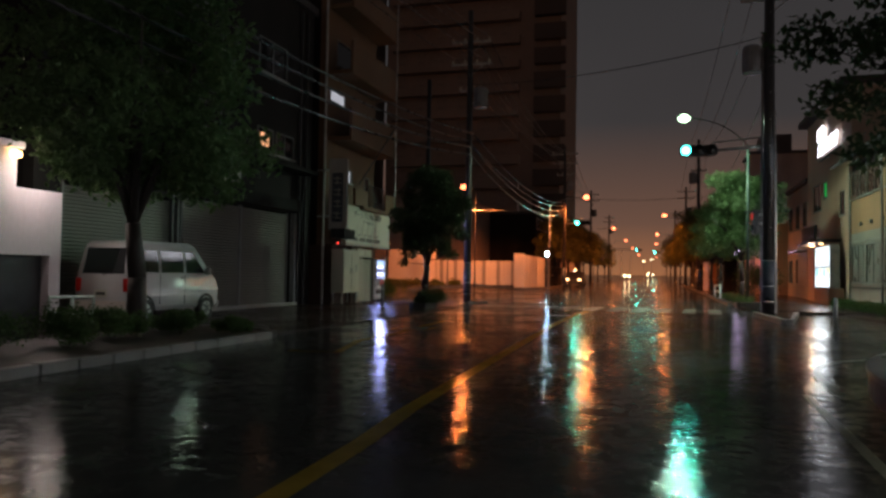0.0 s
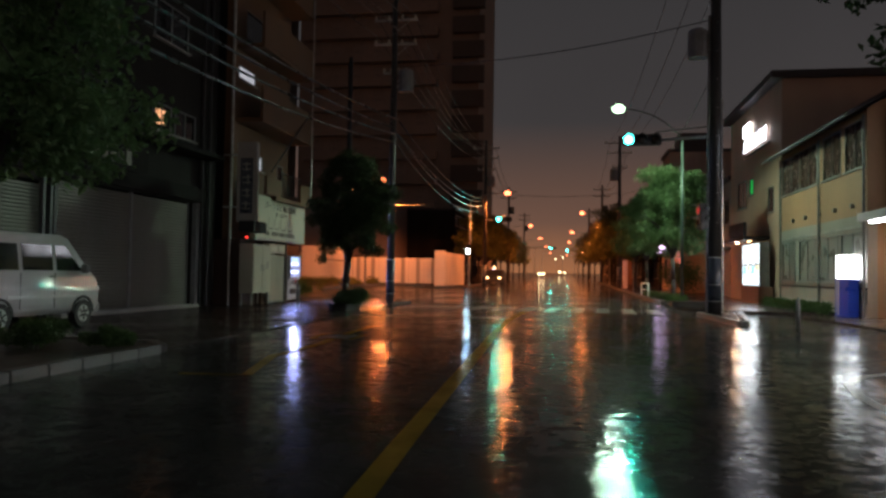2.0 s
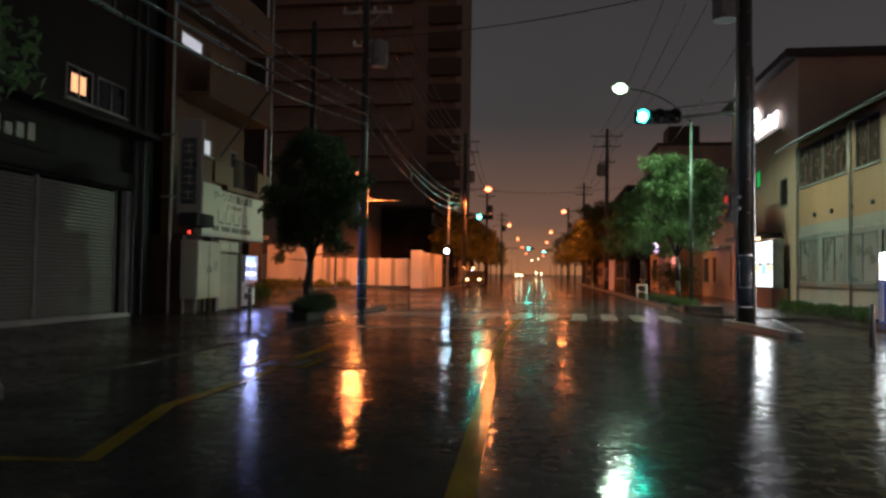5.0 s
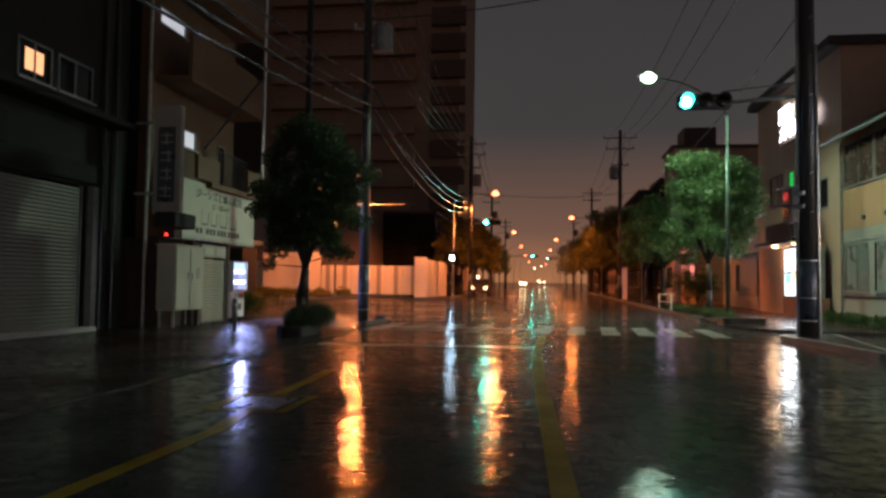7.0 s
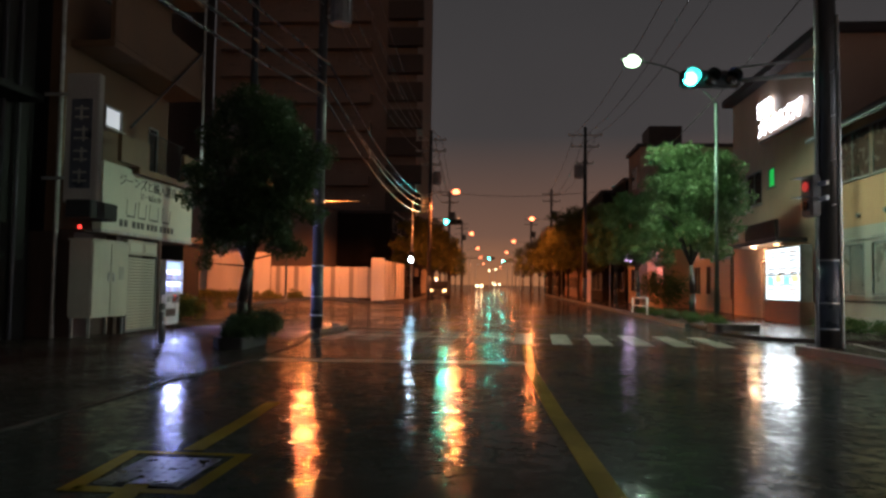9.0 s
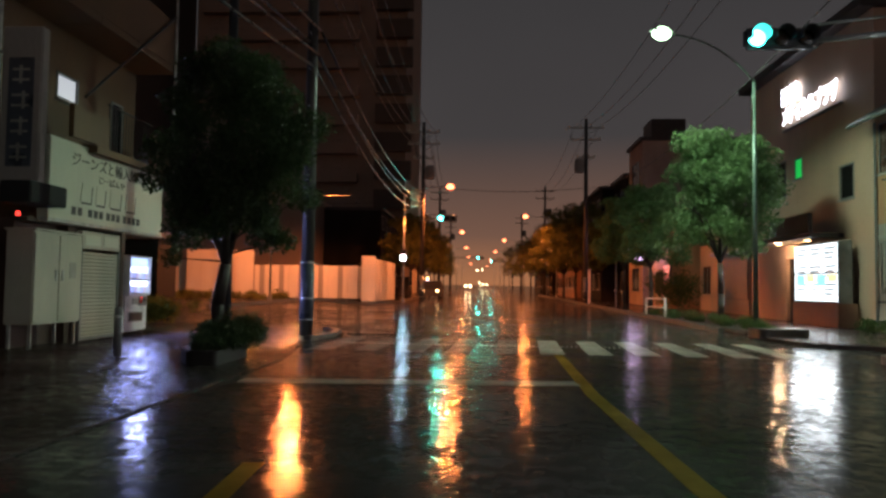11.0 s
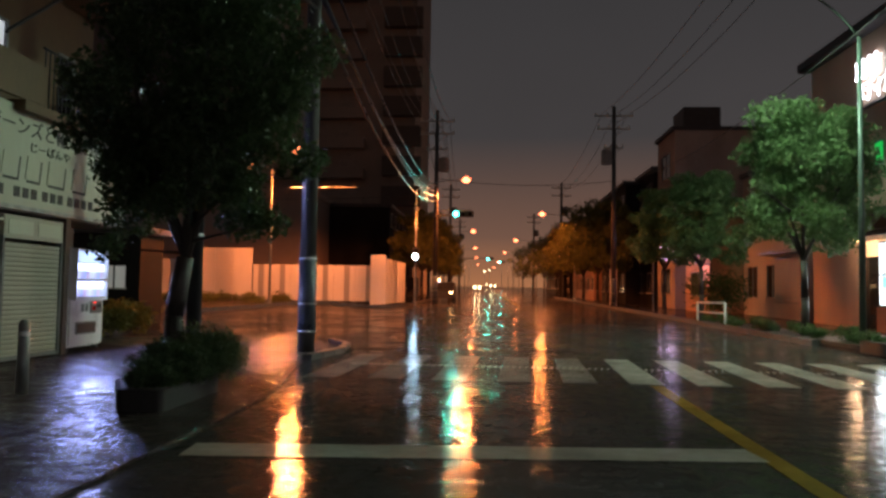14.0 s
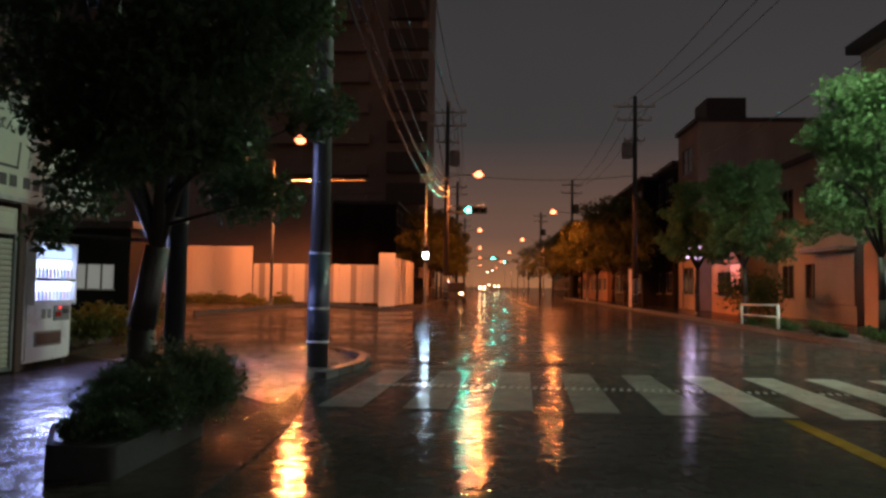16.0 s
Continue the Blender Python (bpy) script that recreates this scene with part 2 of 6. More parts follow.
G = {
    "sodium": glow("sodium_bulb", (1.0, 0.19, 0.07), 6),
    "sodium_dim": glow("dim_sodium_bulb", (1.0, 0.30, 0.09), 2.2),
    "mercury": glow("mercury_bulb", (0.62, 1.0, 0.62), 4),
    "green": glow("green_signal_lens", (0.04, 0.85, 0.70), 24),
    "blue_white": glow("blue_white_lamp", (0.55, 0.80, 1.0), 22),
    "white_sign": glow("white_sign_light", (0.86, 0.88, 1.0), 3.0),
    "board": glow("lit_board_panel", (0.80, 0.93, 1.0), 1.35),
    "menu": glow("lit_menu_panel", (0.92, 0.98, 1.0), 8.0),
    "menu_cyan": glow("lit_menu_cyan", (0.25, 0.75, 1.0), 0.9),
    "menu_yellow": glow("lit_menu_yellow", (1.0, 0.85, 0.35), 0.9),
    "vend": glow("vending_light", (0.52, 0.60, 1.0), 2.6),
    "vend_head": glow("vending_header_light", (0.45, 0.60, 1.0), 0.9),
    "warm_window": glow("warm_window_light", (1.0, 0.46, 0.22), 0.8),
    "cool_window": glow("cool_window_light", (0.85, 0.88, 1.0), 0.30),
    "green_window": glow("green_window_light", (0.02, 0.7, 0.12), 0.35),
    "red": glow("red_light", (1.0, 0.04, 0.03), 2.0),
    "red_dim": glow("dim_red_lens", (1.0, 0.06, 0.05), 0.22),
    "pink": glow("pink_window_light", (1.0, 0.32, 0.25), 0.5),
    "purple": glow("purple_sign_light", (0.80, 0.62, 1.0), 3),
    "shop": glow("shop_strip_light", (0.90, 0.92, 1.0), 0.6),
    "tube": glow("fluorescent_tube", (0.88, 0.92, 1.0), 20),
    "far_white": glow("far_white_lamp", (1.0, 0.80, 0.45), 6),
    "dim_window": glow("dim_house_window", (0.95, 0.97, 0.90), 0.09),
    "entrance": glow("entrance_lamp", (1.0, 0.60, 0.25), 6),
}
M.update(G)
for k in ("grey_render", "dark_render", "shutter"):
    M[k].node_tree.nodes["Principled BSDF"].inputs["Specular IOR Level"].default_value = 0.12


# ---- mesh helpers ----
def part(name, bm, material, parent=None, label="", smooth=False):
    me = bpy.data.meshes.new(name)
    bm.to_mesh(me)
    bm.free()
    me.materials.append(M[material] if isinstance(material, str) else material)
    if smooth:
        for p in me.polygons:
            p.use_smooth = True
    ob = new(name, me)
    ob.parent = parent
    return tagged(ob, label=label)


def thing(name, at, label, category, rz=0, group="", kind=""):
    ob = new(name)
    ob.matrix_world = pose(*at, 0, 0, rz)
    return tagged(ob, label, category, group, kind)


def add_box(bm, x0, x1, y0, y1, z0, z1, bevel=0.0):
    r = bmesh.ops.create_cube(bm, size=1, matrix=Matrix.Translation(((x0 + x1) / 2, (y0 + y1) / 2, (z0 + z1) / 2)) @ Matrix.Diagonal((abs(x1 - x0), abs(y1 - y0), abs(z1 - z0), 1)))
    if bevel:
        edges = list({ed for v in r["verts"] for ed in v.link_edges})
        bmesh.ops.bevel(bm, geom=edges, offset=bevel, segments=2, affect="EDGES")
    return bm


def box(x0, x1, y0, y1, z0, z1, bevel=0.0):
    return add_box(bmesh.new(), x0, x1, y0, y1, z0, z1, bevel)


def add_tube(bm, a, b, r0, r1=None, sides=10):
    a, b = Vector(a), Vector(b)
    d = b - a
    m = Matrix.Translation((a + b) / 2) @ d.to_track_quat("Z", "Y").to_matrix().to_4x4()
    bmesh.ops.create_cone(bm, cap_ends=True, segments=sides, radius1=r0, radius2=r0 if r1 is None else r1, depth=d.length, matrix=m)
    return bm


def tube(a, b, r0, r1=None, sides=10):
    return add_tube(bmesh.new(), a, b, r0, r1, sides)


def sweep(points, radius, sides=8):
    """One continuous round bar along points."""
    bm = bmesh.new()
    pts = [Vector(p) for p in points]
    rings = []
    for i, p in enumerate(pts):
        d = (pts[min(i + 1, len(pts) - 1)] - pts[max(i - 1, 0)]).normalized()
        m = d.to_track_quat("Z", "Y").to_matrix()
        rings.append([bm.verts.new(p + m @ Vector((radius * math.cos(6.2832 * j / sides), radius * math.sin(6.2832 * j / sides), 0))) for j in range(sides)])
    for r, q in zip(rings, rings[1:]):
        for j in range(sides):
            bm.faces.new((r[j], r[(j + 1) % sides], q[(j + 1) % sides], q[j]))
    bm.faces.new(rings[0][::-1])
    bm.faces.new(rings[-1])
    return bm


def outline(points, z0, z1, bevel=0.0):
    """An upright prism over a closed plan."""
    bm = bmesh.new()
    f = bm.faces.new([bm.verts.new((x, y, z0)) for x, y in points])
    r = bmesh.ops.extrude_face_region(bm, geom=[f])
    for v in r["geom"]:
        if isinstance(v, bmesh.types.BMVert):
            v.co.z = z1
    bmesh.ops.recalc_face_normals(bm, faces=bm.faces)
    if bevel:
        top = [ed for ed in bm.edges if all(v.co.z == z1 for v in ed.verts)]
        bmesh.ops.bevel(bm, geom=top, offset=bevel, segments=2, affect="EDGES")
    return bm


def side_profile(points, x0, x1):
    """A prism across x over a closed outline in y and z."""
    bm = bmesh.new()
    f = bm.faces.new([bm.verts.new((x0, y, z)) for y, z in points])
    r = bmesh.ops.extrude_face_region(bm, geom=[f])
    for v in r["geom"]:
        if isinstance(v, bmesh.types.BMVert):
            v.co.x = x1
    bmesh.ops.recalc_face_normals(bm, faces=bm.faces)
    return bm


def cable(name, a, b, sag, radius, label, parent=None):
    a, b = Vector(a), Vector(b)
    pts = []
    for i in range(15):
        s = i / 14
        p = a.lerp(b, s)
        p.z -= sag * 4 * s * (1 - s)
        pts.append(tuple(p))
    ob = part(name, sweep(pts, radius, 5), "cable", parent, smooth=True)
    return tagged(ob, label, "cable", "overhead cables")


def writing(name, text, size, material, parent, m, label="", thick=0.008, width=None):
    cu = bpy.data.curves.new(name, "FONT")
    cu.body, cu.size, cu.extrude = text, size, thick / 2
    cu.align_x, cu.align_y = "CENTER", "CENTER"
    cu.resolution_u = 3
    tmp = bpy.data.objects.new(name, cu)
    scene.collection.objects.link(tmp)
    me = bpy.data.meshes.new_from_object(tmp.evaluated_get(bpy.context.evaluated_depsgraph_get()))
    bpy.data.objects.remove(tmp)
    me.materials.clear()
    me.materials.append(M[material])
    if width and len(me.vertices):
        xs = [v.co.x for v in me.vertices]
        k = width / (max(xs) - min(xs))
        for v in me.vertices:
            v.co.x *= k
    ob = new(name, me)
    ob.parent = parent
    ob.matrix_basis = m
    return tagged(ob, label)


FACE_E = pose(0, 0, 0, 90, 0, 90)     # writing that faces +x
FACE_W = pose(0, 0, 0, 90, 0, -90)    # writing that faces -x
FACE_S = pose(0, 0, 0, 90, 0, 0)      # writing that faces -y


# ---- trees ----
def leaves(seed, blobs, count, size, flat=0.6):
    """Many small folded leaves in clumps round the ends of the boughs."""
    rnd = random.Random(seed)
    verts, faces = [], []
    total = sum(b[3] ** 2 for b in blobs)
    for bx, by, bz, br in blobs:
        for _ in range(int(count * br * br / total)):
            while True:
                p = Vector((rnd.uniform(-1, 1), rnd.uniform(-1, 1), rnd.uniform(-1, 1)))
                if 0.25 < p.length < 1:
                    break
            p *= br * (0.75 + 0.35 * rnd.random())
            p.z *= flat
            c = Vector((bx, by, bz)) + p
            t = Euler((rnd.gauss(0.3, 0.6), rnd.gauss(0.3, 0.6), rnd.uniform(0, 6.28))).to_matrix()
            s = size * rnd.uniform(0.6, 1.3)
            i = len(verts)
            for q in ((-0.5, 0, 0), (0, -0.32, 0.06), (0.62, 0, -0.14), (0, 0.32, 0.06)):
                verts.append(tuple(c + t @ (Vector(q) * s)))
            faces += [(i, i + 1, i + 2), (i, i + 2, i + 3)]
    me = bpy.data.meshes.new("crown")
    me.from_pydata(verts, [], faces)
    return me


def tree(at, label, seed, height, spread, clear, trunk_r, count, leaf, size=0.16, lean=(0, 0), group="", flat=0.6, clumps=34, wood="bark", sprigs=()):
    rnd = random.Random(seed)
    t = thing("tree", at, label, "tree", group=group)
    bm = bmesh.new()
    fork = Vector((lean[0] * 0.4, lean[1] * 0.4, clear))
    mid = Vector((rnd.uniform(-0.06, 0.06), rnd.uniform(-0.06, 0.06), clear * 0.5))
    add_tube(bm, (0, 0, -0.05), (0, 0, 0.25), trunk_r * 1.45, trunk_r * 1.05, 12)
    add_tube(bm, (0, 0, 0.22), mid, trunk_r * 1.07, trunk_r * 0.95, 12)
    add_tube(bm, mid, fork, trunk_r * 0.96, trunk_r * 0.82, 12)
    blobs = []
    for i in range(clumps):
        a = i * 2.399 + rnd.uniform(-0.4, 0.4)
        u = (i + 0.5) / clumps
        h = clear + (height - clear) * (0.12 + 0.83 * u)
        wide = spread * math.sqrt(max(0.05, 1 - (2 * (0.12 + 0.83 * u) - 0.85) ** 2 / 1.5))
        r = wide * rnd.uniform(0.35, 0.95)
        blobs.append((lean[0] * u + r * math.cos(a), lean[1] * u + r * math.sin(a), h, spread * rnd.uniform(0.24, 0.42)))
    for i in range(7):
        a = i * 2.4 + rnd.random()
        knee = fork + Vector((math.cos(a), math.sin(a), 0)) * spread * 0.28 + Vector((0, 0, (height - clear) * rnd.uniform(0.18, 0.35)))
        tip = fork + Vector((math.cos(a), math.sin(a), 0)) * spread * 0.7 + Vector((lean[0] * 0.5, lean[1] * 0.5, (height - clear) * rnd.uniform(0.4, 0.75)))
        add_tube(bm, fork, knee, trunk_r * 0.5, trunk_r * 0.32, 7)
        add_tube(bm, knee, tip, trunk_r * 0.32, trunk_r * 0.1, 6)
        for j in range(3):
            b2 = a + rnd.uniform(-0.9, 0.9)
            end = knee + Vector((math.cos(b2), math.sin(b2), rnd.uniform(0.0, 0.9))) * spread * 0.45
            add_tube(bm, knee.lerp(tip, 0.25 * j), end, trunk_r * 0.16, trunk_r * 0.05, 5)
    add_tube(bm, fork, fork + Vector((lean[0] * 0.4, lean[1] * 0.4, (height - clear) * 0.75)), trunk_r * 0.6, trunk_r * 0.12, 7)
    for x, y, z, r in sprigs:
        add_tube(bm, fork + Vector((0, 0, (z - clear) * 0.4)), (x, y, z), trunk_r * 0.2, trunk_r * 0.05, 5)
        blobs.append((x, y, z, r))
    part("trunk", bm, wood, t, smooth=True)
    me = leaves(seed + 5, blobs, count, size, flat)
    me.materials.append(M[leaf])
    crown = new("crown", me)
    crown.parent = t
    return t


def shrub(at, label, seed, rx, ry, h, count, size=0.07, group="", leaf="shrub"):
    rnd = random.Random(seed)
    t = thing("shrub", at, label, "shrub", group=group)
    blobs = [(rnd.uniform(-rx, rx) * 0.7, rnd.uniform(-ry, ry) * 0.7, h * rnd.uniform(0.3, 0.75), h * rnd.uniform(0.35, 0.5)) for _ in range(14)]
    me = leaves(seed, blobs, count, size, 0.9)
    me.materials.append(M[leaf])
    f = new("foliage", me)
    f.parent = t
    bm = tube((0, 0, -0.02), (rx * 0.1, ry * 0.1, h * 0.7), 0.022, 0.008, 7)
    part("stem", bm, "bark", t)
    return t


# ---- ground, road and pavements ----
def lines(*runs):
    out = []
    for a, b, n in runs:
        out += [a + (b - a) * i / n for i in range(n)]
    return out + [runs[-1][1]]


gx = lines((-900, -100, 4), (-100, -30, 5), (-30, -8, 22), (-8, 12, 10), (12, 100, 6), (100, 900, 4))
gy = lines((-400, -40, 4), (-40, 30, 10), (30, 62, 32), (62, 100, 12), (100, 420, 16), (420, 1500, 5))
bm = bmesh.new()
grid = [[bm.verts.new((x, y, rise(x, y))) for x in gx] for y in gy]
for j in range(len(gy) - 1):
    for i in range(len(gx) - 1):
        bm.faces.new((grid[j][i], grid[j][i + 1], grid[j + 1][i + 1], grid[j + 1][i]))
tagged(part("ground", bm, "asphalt", smooth=True), "wet black asphalt roadway shining in the rain", "road", kind="structure")


def strip(name, points, width, z, material, label, category):
    """A flat painted line along points, following the ground."""
    bm = bmesh.new()
    prev = None
    for i, (x, y) in enumerate(points):
        a, b = Vector(points[max(0, i - 1)]), Vector(points[min(len(points) - 1, i + 1)])
        d = (b - a).normalized()
        nrm = Vector((-d.y, d.x)) * width / 2
        pair = [bm.verts.new((x + s * nrm.x, y + s * nrm.y, rise(x, y) + z)) for s in (1, -1)]
        if prev:
            bm.faces.new((prev[0], prev[1], pair[1], pair[0]))
        prev = pair
    bmesh.ops.recalc_face_normals(bm, faces=bm.faces)
    return tagged(part(name, bm, material), label, category, kind="structure")


strip("centre_line", [(-1.75, -12), (-1.97, 3.7), (-2.03, 5.2), (-2.15, 6.5), (-2.21, 7.8), (-2.33, 11), (-2.49, 15.5), (-2.62, 19), (-2.70, 23.0), (-2.58, 28.3)], 0.17, 0.005, "yellow", "worn yellow centre line on wet asphalt", "road marking")
strip("centre_line", [(-2.9, 64), (-3.2, 90), (-3.6, 130), (-5.0, 260)], 0.16, 0.005, "yellow", "worn yellow centre line beyond the crossing", "road marking")
strip("stop_line", [(-7.10, 23.70), (-2.75, 24.05)], 0.45, 0.006, "white_paint", "worn white stop line across the lane", "road marking")
strip("edge_line", [(1.2, -6), (1.46, 5.5), (1.53, 7.9), (1.56, 8.95)], 0.09, 0.005, "white_paint", "thin worn white line beside the planter", "road marking")
strip("edge_line", [(1.92, 9.1), (1.93, 9.6), (1.97, 10.4), (2.04, 11.1), (2.25, 12.1), (2.7, 12.9), (3.6, 13.7)], 0.12, 0.005, "white_paint", "thin white edge line bending into the side street", "road marking")
strip("lane_line", [(3.0, 50), (2.8, 62), (2.5, 90)], 0.14, 0.006, "white_paint", "white edge line beyond the crossing", "road marking")
# yellow zigzag that bars parking along the near lane
strip("parking_zigzag", [(-5.6, 10.75), (-4.8, 10.85), (-5.30, 12.86), (-5.25, 14.9), (-5.40, 16.0)], 0.15, 0.005, "yellow", "yellow no-parking line on wet asphalt", "road marking")
strip("parking_frame", [(-5.75, 15.85), (-5.03, 15.85), (-5.03, 16.84), (-5.85, 16.84), (-5.75, 15.8)], 0.13, 0.006, "yellow", "yellow painted frame round a manhole", "road marking")
strip("parking_zigzag", [(-5.46, 16.95), (-5.5, 18.2), (-5.56, 19.3)], 0.15, 0.005, "yellow", "yellow no-parking line running along the lane", "road marking")
right = -6.93
while right < 2.3:
    # left bars: wear and the weaker lamplight there are both in the darker colour
    bm = outline([(right - 0.47, 28.42), (right, 28.44), (right + 0.16, 32.1), (right - 0.28, 32.05)], 0.001, 0.007)
    tagged(part("crosswalk_stripe", bm, "worn_dim_paint" if right < -2.5 else "white_paint"), "worn white crosswalk bar on wet asphalt", "road marking", "crosswalk bars", "structure")
    right += 0.9


# a paler strip of relaid surface beyond the crosswalk, and an iron lid in the painted frame
strip("relaid_strip", [(-7.5, 33.45), (-5.0, 33.5), (-2.6, 33.6)], 0.55, 0.004, "paver", "paler relaid strip of road surface", "road")
lid = thing("iron_lid", (-5.42, 16.34, 0.0), "square wet cast-iron lid set in the road", "manhole", 0)
part("frame", box(-0.27, 0.27, -0.38, 0.38, -0.02, 0.004), "iron", lid)
part("plate", box(-0.23, 0.23, -0.34, 0.34, 0.0, 0.008, 0.002), "iron", lid)
for ix in range(4):
    for iy in range(6):
        part("stud", box(-0.18 + ix * 0.11, -0.15 + ix * 0.11, -0.28 + iy * 0.105, -0.24 + iy * 0.105, 0.007, 0.011), "iron", lid)
# raised guide strip across the crosswalk
gs = thing("guide_strip", (0, 0, 0), "raised white guide strip across the crosswalk", "road marking", kind="structure")
bar = None
for i in range(96):
    x = -7.0 + i * 0.10
    o = part("guide_bar", box(-0.02, 0.02, -0.09, 0.09, 0.0, 0.009), "white_paint", gs) if bar is None else new("guide_bar", bar.data)
    bar = bar or o
    o.parent = gs
    o.matrix_basis = pose(x, 30.3 + 0.02 * (x + 7) / 9, 0.006, 0, 0, -12)


def round_plan(points, radius, steps=6):
    """A closed plan with its corners rounded."""
    out = []
    n = len(points)
    for i in range(n):
        p, a, b = Vector(points[i]), Vector(points[i - 1]), Vector(points[(i + 1) % n])
        r = min(radius, (a - p).length * 0.45, (b - p).length * 0.45)
        s, e2 = p + (a - p).normalized() * r, p + (b - p).normalized() * r
        for j in range(steps + 1):
            u = j / steps
            q = s * (1 - u) ** 2 + p * 2 * u * (1 - u) + e2 * u * u
            out.append((q.x, q.y))
    return out


def pavement(name, plan, z, label, material="paver"):
    return tagged(part(name, outline(plan, -0.1, z), material), label, "pavement", kind="structure")


pavement("pavement_left", round_plan([(-7.35, -30), (-7.25, 12), (-7.30, 22.5), (-7.32, 26.8), (-7.95, 30.6), (-7.45, 33.4), (-9.2, 36.6), (-20, 34.2), (-60, 30), (-60, -30)], 0.8), 0.02, "wet red-brown pavement in front of the shops")
pavement("corner_apron", round_plan([(-7.75, 28.2), (-8.02, 30.7), (-7.80, 32.4), (-7.9, 33.6), (-9.2, 36.3), (-13.5, 35.3), (-13.2, 33.4), (-10.6, 31.6), (-9.0, 29.6)], 0.5), 0.026, "broken wet concrete at the street corner with puddles, coloured paler for lamplight", "apron")
pavement("pavement_right_far", round_plan([(3.05, 33.2), (2.9, 60), (2.4, 130), (2.0, 300), (40, 300), (40, 31), (5.0, 30.4), (3.4, 31.4)], 1.0), 0.10, "wet grey pavement before the clinic", "paver")
pavement("pavement_right_near", round_plan([(6.6, 25.0), (6.2, 30.3), (40, 30.9), (40, -30), (7.2, -30), (7.0, 12)], 0.8), 0.05, "wet pavement in front of the lit shop", "paver")


def kerb_line(name, points, label, h=0.13, w=0.17, stone="kerb"):
    """Kerbstones along a line, each a stone of its own."""
    t = thing(name, (0, 0, 0), label, "kerb", kind="structure")
    pts = [Vector(p) for p in points]
    for a, b in zip(pts, pts[1:]):
        n = max(1, round((b - a).length / 0.6))
        ang = math.degrees(math.atan2(b.y - a.y, b.x - a.x))
        ln = (b - a).length / n
        me = None
        for i in range(n):
            p = a.lerp(b, (i + 0.5) / n)
            if me is None:
                s = part("kerbstone", box(-ln / 2 + 0.005, ln / 2 - 0.005, -w / 2, w / 2, -0.1, h, 0.012), stone, t)
                me = s.data
            else:
                s = new("kerbstone", me)
                s.parent = t
            s.matrix_basis = pose(p.x, p.y, rise(p.x, p.y) + random.uniform(-0.006, 0.006), 0, 0, ang + random.uniform(-0.5, 0.5))
    return t


kerb_line("kerb", [(-6.75, -8), (-6.85, 4), (-7.0, 12.6)], "pale wet concrete kerb of the planting strip")
kerb_line("kerb", [(-7.0, 12.75), (-7.5, 13.3), (-9.6, 13.4)], "concrete kerb closing the planting strip")
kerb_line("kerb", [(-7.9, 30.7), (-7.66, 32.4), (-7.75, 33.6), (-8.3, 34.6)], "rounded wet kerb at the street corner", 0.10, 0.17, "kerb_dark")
kerb_line("kerb", [(2.95, 36.5), (2.85, 48), (2.7, 62), (2.3, 100)], "wet kerb along the far pavement", 0.15)
kerb_line("kerb", [(-16.8, 48.5), (-13.5, 54.0), (-10.6, 58.0), (-9.4, 63), (-9.6, 100)], "kerb along the far corner verge", 0.15)
# nose of the corner by the signal pole
isl = thing("kerb_island", (0, 0, 0), "low concrete kerb island round the signal pole", "kerb", kind="structure")
part("rim", outline(round_plan([(2.95, 27.9), (3.25, 22.9), (3.55, 22.9), (4.6, 28.6)], 0.35), -0.05, 0.15, 0.02), "kerb", isl)
part("fill", outline(round_plan([(3.12, 27.75), (3.38, 23.15), (3.5, 23.15), (4.4, 28.4)], 0.3), 0.0, 0.156, 0.0), "paver", isl)


# ---- street lamps, poles, signals ----
def lamp_post(at, head, colour_mat, colour, watts, label, arm_from, spot=150, pole_r=0.075, group="street lamps", steel="galv"):
    t = thing("street_lamp", at, label, "street lamp", group=group)
    hx, hy, hz = head[0] - at[0], head[1] - at[1], head[2] - at[2]
    part("pole", tube((0, 0, 0), (0, 0, arm_from), pole_r, pole_r * 0.62, 12), steel, t, smooth=True)
    part("base_plate", tube((0, 0, 0), (0, 0, 0.28), pole_r * 1.7, pole_r * 1.35, 12), steel, t)
    pts = []
    for i in range(9):
        u = i / 8
        pts.append((hx * u * u * 0.35 + hx * 0.6 * u, hy * u * u * 0.35 + hy * 0.6 * u, arm_from + (hz - arm_from) * math.sin(u * math.pi / 2)))
    part("arm", sweep(pts, pole_r * 0.34, 8), steel, t, smooth=True)
    d = Vector((hx, hy, 0)).normalized() if abs(hx) + abs(hy) > 0.01 else Vector((1, 0, 0))
    bm = bmesh.new()
    bmesh.ops.create_uvsphere(bm, u_segments=16, v_segments=8, radius=1, matrix=Matrix.Diagonal((0.36, 0.17, 0.10, 1)))
    bmesh.ops.delete(bm, geom=[v for v in bm.verts if v.co.z < -0.02], context="VERTS")
    h = part("lamp_head", bm, "grey_metal", t, smooth=True)
    ang = math.degrees(math.atan2(d.y, d.x))
    h.matrix_basis = pose(hx, hy, hz + 0.05, 0, 0, ang)
    bm = bmesh.new()
    bmesh.ops.create_uvsphere(bm, u_segments=16, v_segments=8, radius=1, matrix=Matrix.Diagonal((0.27, 0.20, 0.19, 1)))
    g = part("diffuser", bm, colour_mat, t, smooth=True)
    g.matrix_basis = pose(hx, hy, hz, 0, 0, ang)
    if watts:
        lamp("lamp_light", (head[0], head[1], head[2] - 0.45), colour, watts, 0.21, 172, (head[0], head[1], head[2] - 5))
    return t


